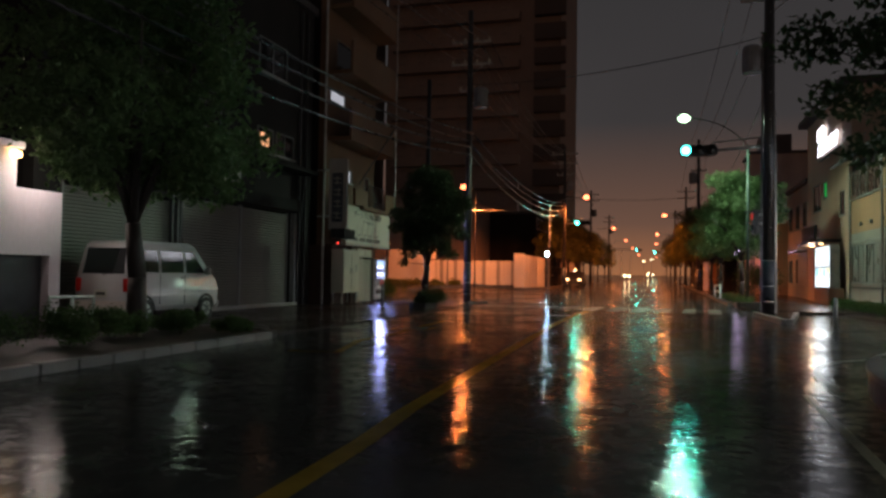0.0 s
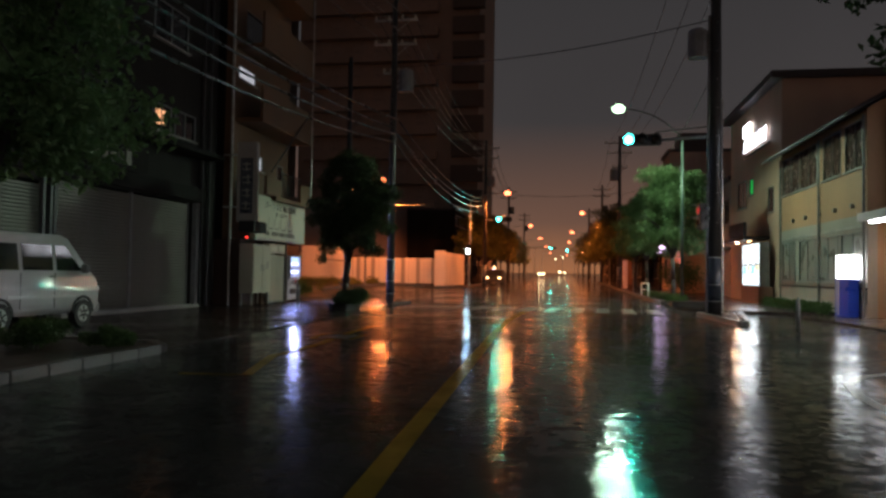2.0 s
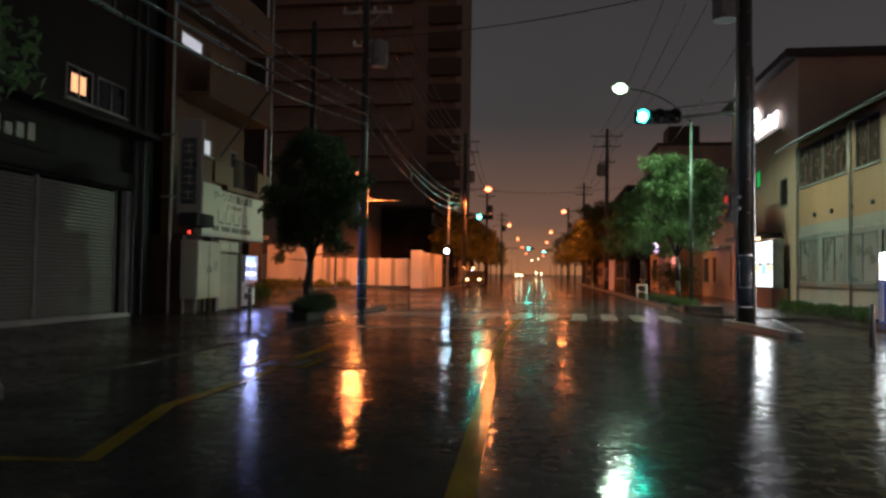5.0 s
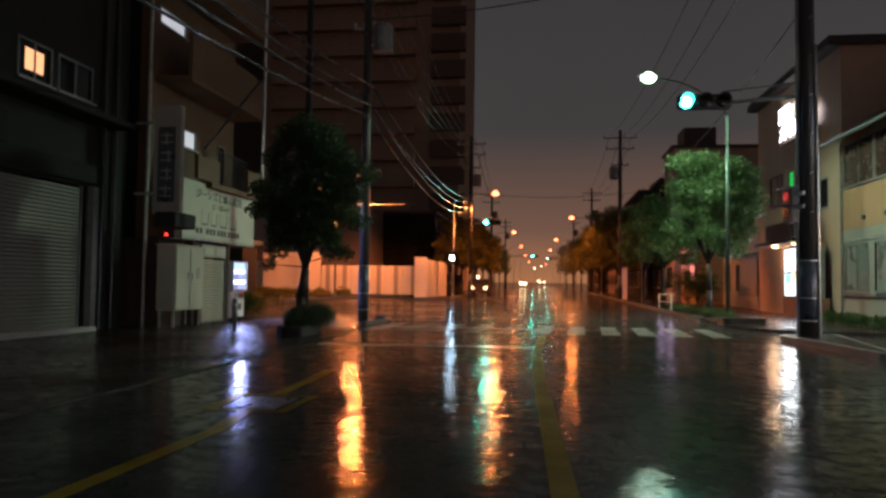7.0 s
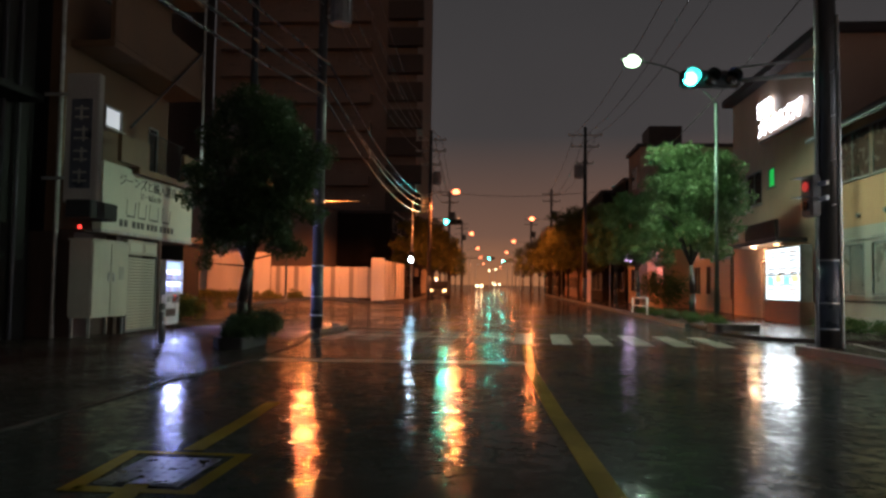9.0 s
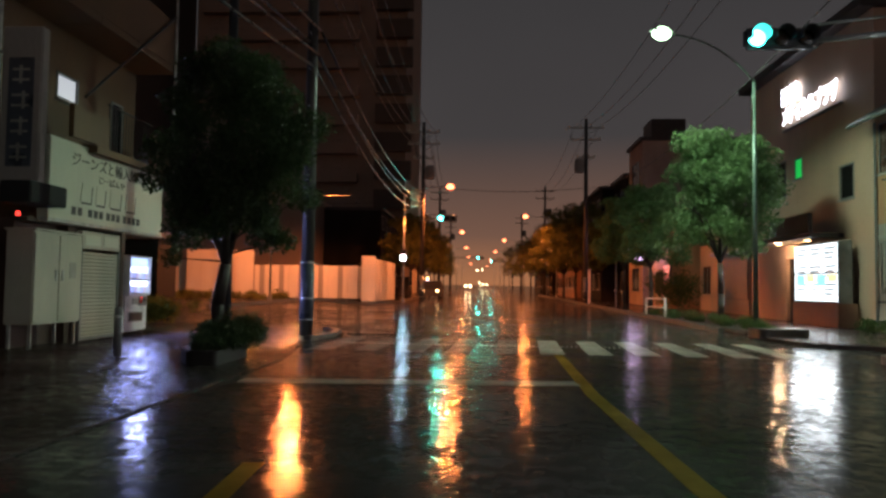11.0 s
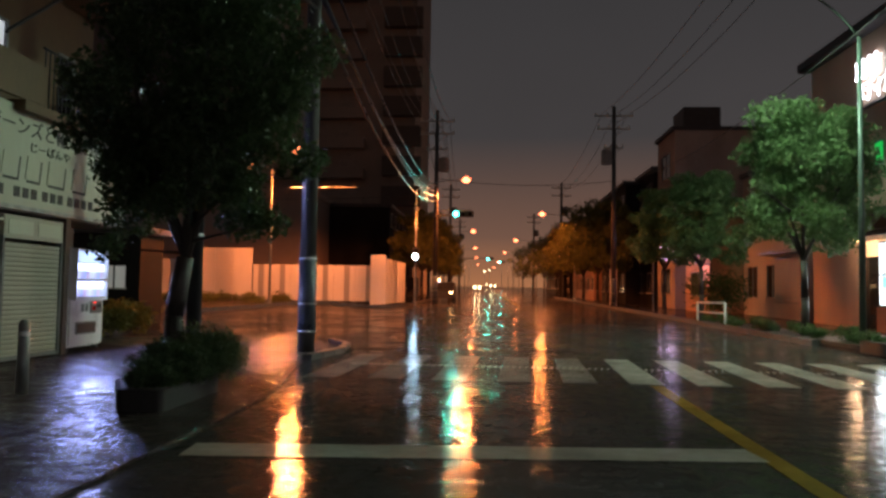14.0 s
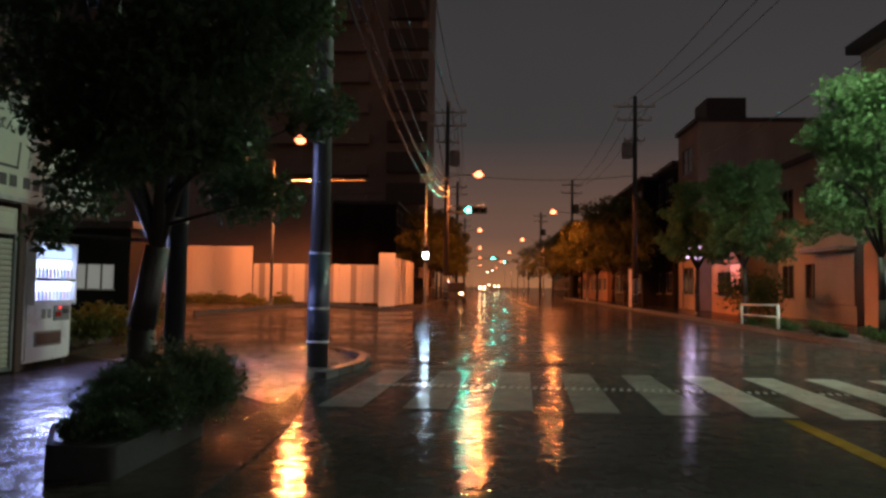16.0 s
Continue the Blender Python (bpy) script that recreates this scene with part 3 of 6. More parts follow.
lamp_post((3.62, 35.6, 0.1), (0.9, 35.05, 8.42), "mercury", MERCURY, 1400, "green-white street lamp on a slim green-grey pole", 7.1, steel="lamp_green")
lamp_post((-13.2, 53.3, rise(-13.2, 53.3)), (-13.8, 52.1, 7.6), "sodium", SODIUM, 3900, "orange street lamp on a slim dark pole by the fence", 7.2, pole_r=0.055, steel="dark_metal")
cb = thing("cross_bar", (-14.4, 53.15, 5.97), "thin galvanised bar level across the lamp pole", "pole")
part("bar", tube((0, 0, 0), (3.3, 0, 0.03), 0.03, 0.024, 8), "galv", cb)
part("clamp", box(1.14, 1.26, -0.06, 0.22, -0.06, 0.06, 0.01), "galv", cb)
lamp_post((-15.35, 53.6, rise(-15.35, 53.6)), (-16.5, 53.6, 7.1), "sodium_dim", SODIUM, 0, "slim lit lamp post standing before the site fence", 6.5, pole_r=0.065, steel="grey_metal")
lamp_post((-9.4, 64.6, rise(-9.4, 64.6)), (-6.3, 64.45, 8.05), "sodium", SODIUM, 3600, "orange street lamp over the far road", 7.2)
lamp_post((3.2, 88.8, rise(3.2, 88.8)), (0.1, 88.6, 8.4), "sodium", SODIUM, 3600, "orange street lamp by the far pavement", 7.6)
lamp_post((-9.6, 108.6, rise(-9.6, 108.6)), (-6.77, 108.5, 8.25), "sodium", SODIUM, 3600, "orange street lamp far along the road", 7.4)
lamp_post((2.0, 126.5, rise(2, 126.5)), (-1.0, 126.4, 8.4), "sodium", SODIUM, 3600, "orange street lamp further along the pavement", 7.6)
for x0, x1, y in ((-10.2, -7.3, 155), (1.4, -1.6, 172), (-10.8, -7.9, 205), (0.8, -2.2, 235), (-11.5, -8.6, 275), (0.2, -2.8, 310)):
    lamp_post((x0, y, rise(x0, y)), (x1, y, rise(x0, y) + 7.9), "sodium", SODIUM, 3600 if y < 240 else 0, "small orange street lamp far down the street", 7.2)


def insulators(t, z, x0, x1, n, y=0.0):
    for i in range(n):
        x = x0 + (x1 - x0) * i / (n - 1)
        bm = tube((x, y, z), (x, y, z + 0.16), 0.045, 0.03, 8)
        add_tube(bm, (x, y, z + 0.05), (x, y, z + 0.08), 0.07, 0.06, 8)
        part("insulator", bm, "sign_cream", t)


def utility_pole(at, height, r, label, arms=(), trafo=None, wrap=None, rz=0, conduit=False):
    t = thing("utility_pole", at, label, "utility pole", rz, "utility poles")
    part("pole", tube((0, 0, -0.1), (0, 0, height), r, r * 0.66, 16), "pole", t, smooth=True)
    if wrap:
        part("pole_wrap", tube((0, 0, 0.35), (0, 0, wrap), r * 1.045, r * 1.0, 18), "pole_wrap", t, "dark blue ribbed anti-poster sheet", True)
        for z in (0.36, wrap * 0.5, wrap - 0.02):
            part("band", tube((0, 0, z), (0, 0, z + 0.03), r * 1.08, r * 1.08, 18), "galv", t)
    for z in [2.4 + 0.45 * i for i in range(int((height - 4) / 0.45))]:
        s = 1 if int(z / 0.45) % 2 else -1
        part("step_bolt", tube((0, s * r * 0.6, z), (0, s * (r + 0.16), z), 0.011, None, 6), "galv", t)
    for z, ln in arms:
        part("cross_arm", box(-ln / 2, ln / 2, r * 0.7, r * 0.7 + 0.09, z, z + 0.09, 0.008), "galv", t)
        part("brace", tube((ln * 0.33, r * 0.75, z), (0, r * 0.7, z - 0.5), 0.018, None, 6), "galv", t)
        insulators(t, z + 0.09, -ln * 0.46, ln * 0.46, 4, r * 0.75)
    if trafo:
        z, x = trafo
        bm = tube((x, 0, z), (x, 0, z + 0.85), 0.30, 0.30, 18)
        add_tube(bm, (x, 0, z + 0.85), (x, 0, z + 0.92), 0.31, 0.22, 18)
        for i in range(10):
            a = i * 0.628
            fin = box(x + 0.29 * math.cos(a) - 0.02, x + 0.29 * math.cos(a) + 0.03, 0.29 * math.sin(a) - 0.02, 0.29 * math.sin(a) + 0.03, z + 0.1, z + 0.75)
            part("cooling_fin", fin, "grey_metal", t)
        part("transformer", bm, "grey_metal", t, "grey pole transformer")
        part("bracket", box(min(0, x), max(0, x), -0.06, 0.06, z + 0.2, z + 0.27), "galv", t)
    if conduit:
        part("conduit", tube((-r * 1.15, -r * 0.2, 0), (-r * 0.95, -r * 0.15, height * 0.7), 0.045, None, 8), "grey_metal", t)
        part("conduit", tube((r * 0.9, -r * 0.75, 0), (r * 0.75, -r * 0.6, height * 0.5), 0.035, None, 8), "galv", t)
    return t


utility_pole((3.44, 27.14, 0.15), 13.5, 0.215, "thick dark concrete pole with signals and a transformer", [(11.8, 1.8), (10.6, 1.8)], (8.1, -0.55), 1.75, 0, True)
utility_pole((-8.26, 32.12, 0.04), 13.0, 0.165, "wet concrete utility pole with a blue-grey wrapped foot", [(11.6, 1.8), (10.6, 1.8), (9.4, 1.0)], (8.6, 0.5), 1.75)
utility_pole((-8.19, 64.9, rise(-8.2, 64.9)), 12.3, 0.17, "concrete utility pole at the far crossing", [(11.6, 2.2), (10.8, 2.2), (9.8, 1.4)], (8.4, 0.45), 1.8)
utility_pole((2.74, 64.2, rise(2.7, 64.2)), 12.4, 0.17, "concrete utility pole on the far pavement", [(11.8, 2.4), (11.0, 2.0), (9.8, 1.2)], (8.8, -0.45), 1.8)
for x, y in ((2.6, 96), (-9.0, 98), (1.8, 130), (-9.6, 140)):
    utility_pole((x, y, rise(x, y)), 12.0, 0.17, "distant concrete utility pole", [(11.4, 2.0), (10.6, 2.0)], (8.6, 0.4))
p2 = thing("steel_pole", (-8.97, 28.41, 0.03), "slim dark steel pole behind the street tree", "pole")
part("pole", tube((0, 0, 0), (0, 0, 9), 0.11, 0.08, 14), "dark_metal", p2, smooth=True)
part("base_plate", tube((0, 0, 0), (0, 0, 0.3), 0.15, 0.13, 14), "dark_metal", p2)
part("band", tube((0, 0, 1.9), (0, 0, 1.95), 0.113, None, 14), "galv", p2)

# overhead cables
for dx, z, sag in ((-0.8, 11.85, 1.1), (-0.3, 11.85, 1.3), (0.3, 11.85, 1.2), (0.8, 11.85, 1.4), (-0.6, 10.85, 1.0), (0.6, 10.85, 1.2)):
    cable("cable", (-8.26 + dx, 32.25, z), (-8.2 + dx, 64.8, z + 0.1), sag, 0.019, "black overhead power cable between street poles")
    cable("cable", (-8.26 + dx, 32.1, z), (-9.2 + dx, -6, z - 0.2), sag, 0.019, "black overhead power cable above the shops")
    cable("cable", (-8.2 + dx, 64.9, z + 0.1), (-9.0 + dx, 98, z + 0.2), sag, 0.019, "black overhead power cable down the street")
for dx, z, sag in ((-0.1, 7.2, 0.9), (0.1, 6.9, 1.1), (0.0, 6.6, 1.2), (0.15, 7.5, 1.0)):
    cable("cable", (-8.2 + dx, 32.1, z), (-8.2 + dx, 64.9, z + 0.2), sag, 0.034, "thick black communication cable between street poles")
    cable("cable", (-8.2 + dx, 32.1, z), (-9.3 + dx, -6, z - 0.3), sag, 0.034, "thick black communication cable above the shops")
for dx, z, sag in ((-0.8, 12.1, 1.0), (0.0, 12.1, 1.2), (0.8, 12.1, 1.1), (0.3, 8.0, 1.2)):
    cable("cable", (3.2 + dx, 27.1, min(z, 11.9)), (2.74 + dx, 64.2, z), sag, 0.015, "black overhead cable along the far pavement")
    cable("cable", (2.74 + dx, 64.2, z), (2.6 + dx, 96, z - 0.2), sag, 0.015, "black overhead cable along the far pavement")
cable("cable", (-8.26, 32.1, 9.7), (3.44, 27.1, 9.5), 0.35, 0.018, "black cable slung across the road")
cable("cable", (-8.2, 64.9, 8.2), (2.74, 64.2, 8.0), 0.35, 0.018, "black cable slung across the far road")
cable("cable", (-8.2, 64.9, 7.2), (-30, 60, 6.8), 0.5, 0.016, "black cable towards the side street")


def traffic_signal(at, label, rz=0, arm=None):
    """A horizontal three-lamp signal on an arm. It faces -y, with its green lamp at -x."""
    t = thing("traffic_signal", at, label, "traffic light", rz, "traffic signals")
    part("housing", box(-0.20, 1.05, -0.02, 0.16, -0.19, 0.19, 0.05), "signal", t)
    for i, k in enumerate(("green", "lens_off", "lens_off")):
        x = 0.42 * i
        bm = bmesh.new()
        bmesh.ops.create_uvsphere(bm, u_segments=18, v_segments=8, radius=0.15, matrix=pose(x, -0.02, 0) @ Matrix.Diagonal((1, 0.35, 1, 1)))
        part("lens", bm, k, t, "lit blue-green lens" if k == "green" else "dark lens", True)
        bm = bmesh.new()
        arc = [math.radians(-20 + 220 * j / 12) for j in range(13)]
        ring = [[bm.verts.new((x + 0.165 * math.cos(q), y, 0.165 * math.sin(q))) for q in arc] for y in (-0.02, -0.30)]
        for j in range(12):
            bm.faces.new((ring[0][j], ring[0][j + 1], ring[1][j + 1], ring[1][j]))
        vis = part("visor", bm, "signal", t)
        vis.modifiers.new("thick", "SOLIDIFY").thickness = 0.008
    if arm:
        part("arm", tube((0.9, 0.2, 0.0), arm, 0.045, 0.06, 10), "galv", t, smooth=True)
        part("arm", tube((0.9, 0.2, 0.28), (arm[0], arm[1], arm[2] + 0.32), 0.025, None, 8), "galv", t)
    return t


traffic_signal((0.78, 27.45, 5.72), "green horizontal traffic signal on an arm from the pole", rz=0, arm=(2.6, -0.2, 0.05))
lamp("signal_light", (0.78, 27.05, 5.70), (0.03, 1.0, 0.78), 140, 0.15, 120, (0.4, 0, 2.5))
traffic_signal((-6.82, 62.5, 5.72), "green traffic signal over the far lane", arm=(-1.3, 2.2, 0.1))
lamp("signal_light", (-6.82, 62.1, 5.70), (0.03, 1.0, 0.80), 170, 0.16, 120, (-6, 30, 2))
traffic_signal((-5.0, 148, 6.6), "distant green traffic signal over the road", arm=(-4.8, 0.5, 0.0))
traffic_signal((-2.2, 190, 7.6), "distant green traffic signal over the road", arm=(3.0, 0.5, 0.0))
lamp("signal_light", (-5.0, 147.4, 6.6), (0.03, 1.0, 0.80), 260, 0.2, 120, (-5, 100, 2))
lamp("signal_light", (-2.2, 189.4, 7.6), (0.03, 1.0, 0.80), 260, 0.2, 120, (-2.2, 140, 2))
for x, y, z in ((-9.8, 148.5, 7.2), (0.8, 190.5, 8.2)):
    sp = thing("signal_pole", (x, y, rise(x, y)), "distant grey pole that carries a traffic signal", "pole")
    part("pole", tube((0, 0, 0), (0, 0, z - rise(x, y)), 0.09, 0.07, 10), "grey_metal", sp)
# blue-white pedestrian lamp on the far corner
ps = thing("pedestrian_signal", (-9.04, 60.95, rise(-9, 61)), "pedestrian signal with a blue-white lamp on a grey post", "traffic light")
part("post", tube((0, 0.15, 0), (0, 0.15, 3.5), 0.05, None, 10), "grey_metal", ps)
part("housing", box(-0.2, 0.2, -0.12, 0.1, 2.55, 3.4, 0.03), "signal", ps)
part("lens", box(-0.13, 0.13, -0.15, -0.10, 2.72, 3.02, 0.02), "blue_white", ps, "lit blue-white lens")
part("lens", box(-0.13, 0.13, -0.15, -0.10, 3.07, 3.32, 0.02), "lens_off", ps, "dark lens")
lamp("signal_light", (-9.04, 60.7, 3.1), (0.5, 0.78, 1.0), 70, 0.14, 130, (-8, 40, 2))
# red pedestrian signal on the thick pole, turned to the side street
ps = thing("pedestrian_signal", (2.98, 26.85, 2.75), "pedestrian signal with a red lamp on the thick pole", "traffic light", -80)
part("housing", box(-0.18, 0.18, -0.10, 0.12, 0.0, 0.82, 0.03), "signal", ps)
part("lens", tube((0, -0.125, 0.60), (0, -0.09, 0.60), 0.10, None, 16), "red_dim", ps, "lit red lens")
part("lens", tube((0, -0.125, 0.22), (0, -0.09, 0.22), 0.10, None, 16), "lens_off", ps, "dark lens")
for z in (0.38, 0.76):
    part("visor", box(-0.17, 0.17, -0.32, -0.09, z, z + 0.02), "signal", ps)
part("bracket", box(-0.05, 0.45, 0.05, 0.10, 0.3, 0.38), "galv", ps)
part("bracket", box(-0.05, 0.45, 0.05, 0.10, 0.6, 0.68), "galv", ps)


# ---- the left side: shutters, sign shop, vending machine ----
def shutter(parent_at, y0, y1, z0, z1, material, label, slat=0.09, post=0.06, group=""):
    """A roller shutter that faces +x, made of slats between two rails."""
    t = thing("roller_shutter", parent_at, label, "shutter", group=group)
    n = int((z1 - z0) / slat)
    w = y1 - y0
    prof = [(0.0, 0.0), (0.018, 0.15), (0.022, 0.5), (0.018, 0.85), (0.0, 1.0)]
    bm = bmesh.new()
    va = [(bm.verts.new((x, -w / 2, u * slat * 0.97)), bm.verts.new((x, w / 2, u * slat * 0.97))) for x, u in prof]
    for a, b in zip(va, va[1:]):
        bm.faces.new((a[0], a[1], b[1], b[0]))
    vb = [(bm.verts.new((-0.012, -w / 2, z)), bm.verts.new((-0.012, w / 2, z))) for z in (0, slat * 0.97)]
    bm.faces.new((vb[0][1], vb[0][0], vb[1][0], vb[1][1]))
    bm.faces.new((va[0][0], vb[0][0], vb[0][1], va[0][1]))
    bm.faces.new((va[-1][1], vb[1][1], vb[1][0], va[-1][0]))
    bmesh.ops.recalc_face_normals(bm, faces=bm.faces)
    first = part("slat", bm, material, t, smooth=False)
    for i in range(n):
        s = first if i == 0 else new("slat", first.data)
        s.parent = t
        s.matrix_basis = pose(0, (y0 + y1) / 2 - parent_at[1], z0 - parent_at[2] + i * slat)
    for y in (y0 - post / 2, y1 + post / 2):
        part("guide_rail", box(-0.05, 0.05, y - post / 2 - parent_at[1], y + post / 2 - parent_at[1], z0 - parent_at[2] - 0.02, z1 - parent_at[2] + 0.1, 0.006), "grey_metal", t)
    part("bottom_bar", box(-0.02, 0.04, y0 - parent_at[1], y1 - parent_at[1], z0 - parent_at[2] - 0.015, z0 - parent_at[2] + 0.05), "grey_metal", t)
    return t


def window(parent, x, y0, y1, z0, z1, face, glass="glass_dark", mullions=1, deep=0.09):
    """A window in a wall that runs along y; face is +1 where it looks to +x."""
    w = new("window")
    w.parent = parent
    f = 0.05
    a, b = (x - deep, x + 0.02) if face > 0 else (x - 0.02, x + deep)
    for k in ((y0 - f, y1 + f, z1, z1 + f), (y0 - f, y1 + f, z0 - f, z0), (y0 - f, y0, z0, z1), (y1, y1 + f, z0, z1)):
        part("frame", box(a, b, *k), "grey_metal", w)
    for i in range(mullions):
        y = y0 + (y1 - y0) * (i + 1) / (mullions + 1)
        part("mullion", box(a + 0.02, b - 0.012, y - 0.02, y + 0.02, z0, z1), "grey_metal", w)
    m = (a + b) / 2
    part("pane", box(m - 0.006, m + 0.006, y0, y1, z0, z1), glass, w)
    part("sill", box(x - 0.02, x + 0.10, y0 - 0.1, y1 + 0.1, z0 - f - 0.05, z0 - f) if face > 0 else box(x - 0.10, x + 0.02, y0 - 0.1, y1 + 0.1, z0 - f - 0.05, z0 - f), "concrete", w)
    return w


def wall_with_holes(x0, x1, y0, y1, z0, z1, holes):
    """A wall along y, cut through at holes (y0, y1, z0, z1)."""
    ys = sorted({y0, y1, *[h[0] for h in holes], *[h[1] for h in holes]})
    zs = sorted({z0, z1, *[h[2] for h in holes], *[h[3] for h in holes]})
    bm = bmesh.new()
    for a, b in zip(ys, ys[1:]):
        run = None
        for c, d in zip(zs, zs[1:]):
            my, mz = (a + b) / 2, (c + d) / 2
            solid = not any(h[0] < my < h[1] and h[2] < mz < h[3] for h in holes)
            if solid:
                run = (run[0], d) if run else (c, d)
            if run and (not solid or d == zs[-1]):
                add_box(bm, x0, x1, a, b, *run)
                run = None
    bmesh.ops.remove_doubles(bm, verts=bm.verts, dist=0.0005)
    return bm


# warehouse with two wide shutters
wh = thing("warehouse_building", (-13.4, 19, 0), "dark grey building with wide steel shutters", "building")
holes = [(18.75 - 19, 25.35 - 19, 0.0, 3.45), (14.2 - 19, 18.5 - 19, 0.0, 3.3), (22.9 - 19, 23.9 - 19, 5.5, 6.25), (24.2 - 19, 25.4 - 19, 5.5, 6.25), (19.0 - 19, 20.6 - 19, 5.5, 6.4), (15.0 - 19, 17.0 - 19, 5.5, 6.4),
         (19.0 - 19, 20.6 - 19, 8.3, 9.4), (22.9 - 19, 24.8 - 19, 8.3, 9.4)]
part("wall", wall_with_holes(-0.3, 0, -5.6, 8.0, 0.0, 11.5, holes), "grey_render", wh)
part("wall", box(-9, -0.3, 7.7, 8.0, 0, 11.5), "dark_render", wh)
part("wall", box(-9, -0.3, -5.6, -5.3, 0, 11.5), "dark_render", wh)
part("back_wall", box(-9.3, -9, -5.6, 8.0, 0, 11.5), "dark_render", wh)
part("roof", box(-9.4, 0.15, -5.7, 8.1, 11.5, 11.8), "roof", wh)
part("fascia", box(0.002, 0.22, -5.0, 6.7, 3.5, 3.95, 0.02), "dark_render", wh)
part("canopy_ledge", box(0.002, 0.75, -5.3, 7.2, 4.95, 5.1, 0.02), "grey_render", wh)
part("step", box(0.002, 0.30, -0.3, 6.5, 0.0, 0.12, 0.015), "concrete", wh)
for y in (-0.75, -0.5, -0.35):
    part("pillar", box(0.002, 0.10, y - 0.05, y + 0.05, 0, 3.45), "dark_metal", wh)
part("pillar", box(0.002, 0.16, 6.42, 6.62, 0, 3.45), "grey_metal", wh)
for a, b, z0, z1, g in ((3.9, 4.9, 5.5, 6.25, None), (5.2, 6.4, 5.5, 6.25, None), (0.0, 1.6, 5.5, 6.4, None), (-4.0, -2.0, 5.5, 6.4, None), (0, 1.6, 8.3, 9.4, None), (3.9, 5.8, 8.3, 9.4, None)):
    window(wh, 0, a, b, z0, z1, 1, "glass_dark", 1)
for y in (6.85, 7.35):
    part("downpipe", tube((0.09, y, 0.0), (0.09, y, 11.3), 0.05, None, 10), "dark_metal", wh)
# lit pane of the first window
lw = new("window")
lw.parent = wh
part("pane", box(-0.03, -0.018, 4.12, 4.70, 5.66, 6.12), "warm_window", lw, "lit orange pane")
# raised lettering over the shutters, past reading
for i in range(9):
    h = 0.20 + 0.05 * ((i * 7) % 3)
    bm = box(0.222, 0.245, -0.6 + i * 0.36, -0.6 + i * 0.36 + 0.22, 4.12, 4.12 + h * 1.3)
    add_box(bm, 0.222, 0.245, -0.62 + i * 0.36, -0.36 + i * 0.36, 4.2, 4.24)
    part("letter_bar", bm, "letter_faded", wh)
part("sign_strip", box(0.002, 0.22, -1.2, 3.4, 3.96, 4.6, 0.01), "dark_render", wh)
shutter((-13.5, 23.7, 0.05), 22.12, 25.25, 0.07, 3.4, "shutter", "wide grey steel roller shutter, closed", group="warehouse shutters")
shutter((-13.5, 20.4, 0.05), 18.85, 22.0, 0.07, 3.4, "shutter", "wide grey steel roller shutter, closed", group="warehouse shutters")
shutter((-13.5, 16.3, 0.05), 14.35, 18.35, 0.07, 3.25, "shutter", "wide grey steel roller shutter behind the van", group="warehouse shutters")

# shop house with the cream sign
sh = thing("shop_building", (-12.3, 30, 0), "narrow beige building with balconies over a closed shop", "building")
wy0, wy1 = -2.7, 2.75
part("ground_wall", box(-6.5, -0.25, wy0, 0.68, 0, 2.35), "dark_brown", sh)
part("recess_wall", box(-6.5, -0.95, 0.68, wy1, 0, 2.35), "dark_brown", sh)
part("shop_post", box(-0.25, 0.0, -1.35, -1.05, 0, 2.35, 0.01), "dark_brown", sh)
part("shop_post", box(-0.25, 0.20, 0.50, 0.66, 0, 2.35, 0.01), "dark_brown", sh)
part("soffit", box(-0.95, 0.0, wy0, wy1, 2.352, 2.40), "dark_brown", sh)
uh = [(-0.75, 0.0, 5.15, 5.62), (1.58, 2.05, 4.2, 5.55), (-0.2, 1.3, 6.9, 8.0), (-2.2, -0.8, 8.3, 8.7), (0.9, 1.6, 9.6, 10.9), (-1.6, 0.2, 9.9, 10.9)]
part("upper_wall", wall_with_holes(-0.95, -0.7, wy0, wy1, 2.35, 14.0, uh), "beige_tile", sh)
part("side_wall", box(-7.0, -0.95, wy1 - 0.2, wy1, 2.35, 14.0), "beige_tile", sh)
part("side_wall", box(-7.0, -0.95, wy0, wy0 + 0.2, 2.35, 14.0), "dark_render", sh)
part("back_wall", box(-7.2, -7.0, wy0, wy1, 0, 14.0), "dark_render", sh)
part("roof", box(-7.3, -0.5, wy0 - 0.1, wy1 + 0.1, 14.0, 14.25), "roof", sh)
for a, b, z0, z1 in uh:
    window(sh, -0.7, a, b, z0, z1, 1, "cool_window" if (a, z0) in ((-0.75, 5.15), (-2.2, 8.3)) else "glass_dark", 0)
for z in (4.05, 6.75, 9.45, 12.15):
    part("balcony_slab", box(-0.69, 0.35, -1.0, wy1, z - 0.16, z, 0.01), "beige_tile", sh)
    if z > 5:
        part("balcony_front", box(0.25, 0.35, -2.4, wy1, z, z + 1.15, 0.01), "beige_tile", sh)
        part("balcony_side", box(-0.69, 0.25, wy1 - 0.1, wy1, z, z + 1.15, 0.01), "beige_tile", sh)
        part("balcony_slab", box(-0.69, 0.35, -2.4, -1.0, z - 0.16, z, 0.01), "beige_tile", sh)
    else:
        part("balcony_front", box(0.25, 0.35, 1.55, wy1, z, z + 0.75, 0.01), "beige_tile", sh)
        part("balcony_front", box(0.25, 0.35, -1.9, -0.5, z, z + 0.65, 0.01), "beige_tile", sh)
        for i in range(16):
            part("rail_bar", tube((0.30, -0.45 + i * 0.125, z), (0.30, -0.45 + i * 0.125, z + 0.95), 0.012, None, 6), "dark_metal", sh)
        part("hand_rail", tube((0.30, -0.5, z + 0.96), (0.30, 1.6, z + 0.96), 0.022, None, 8), "dark_metal", sh)
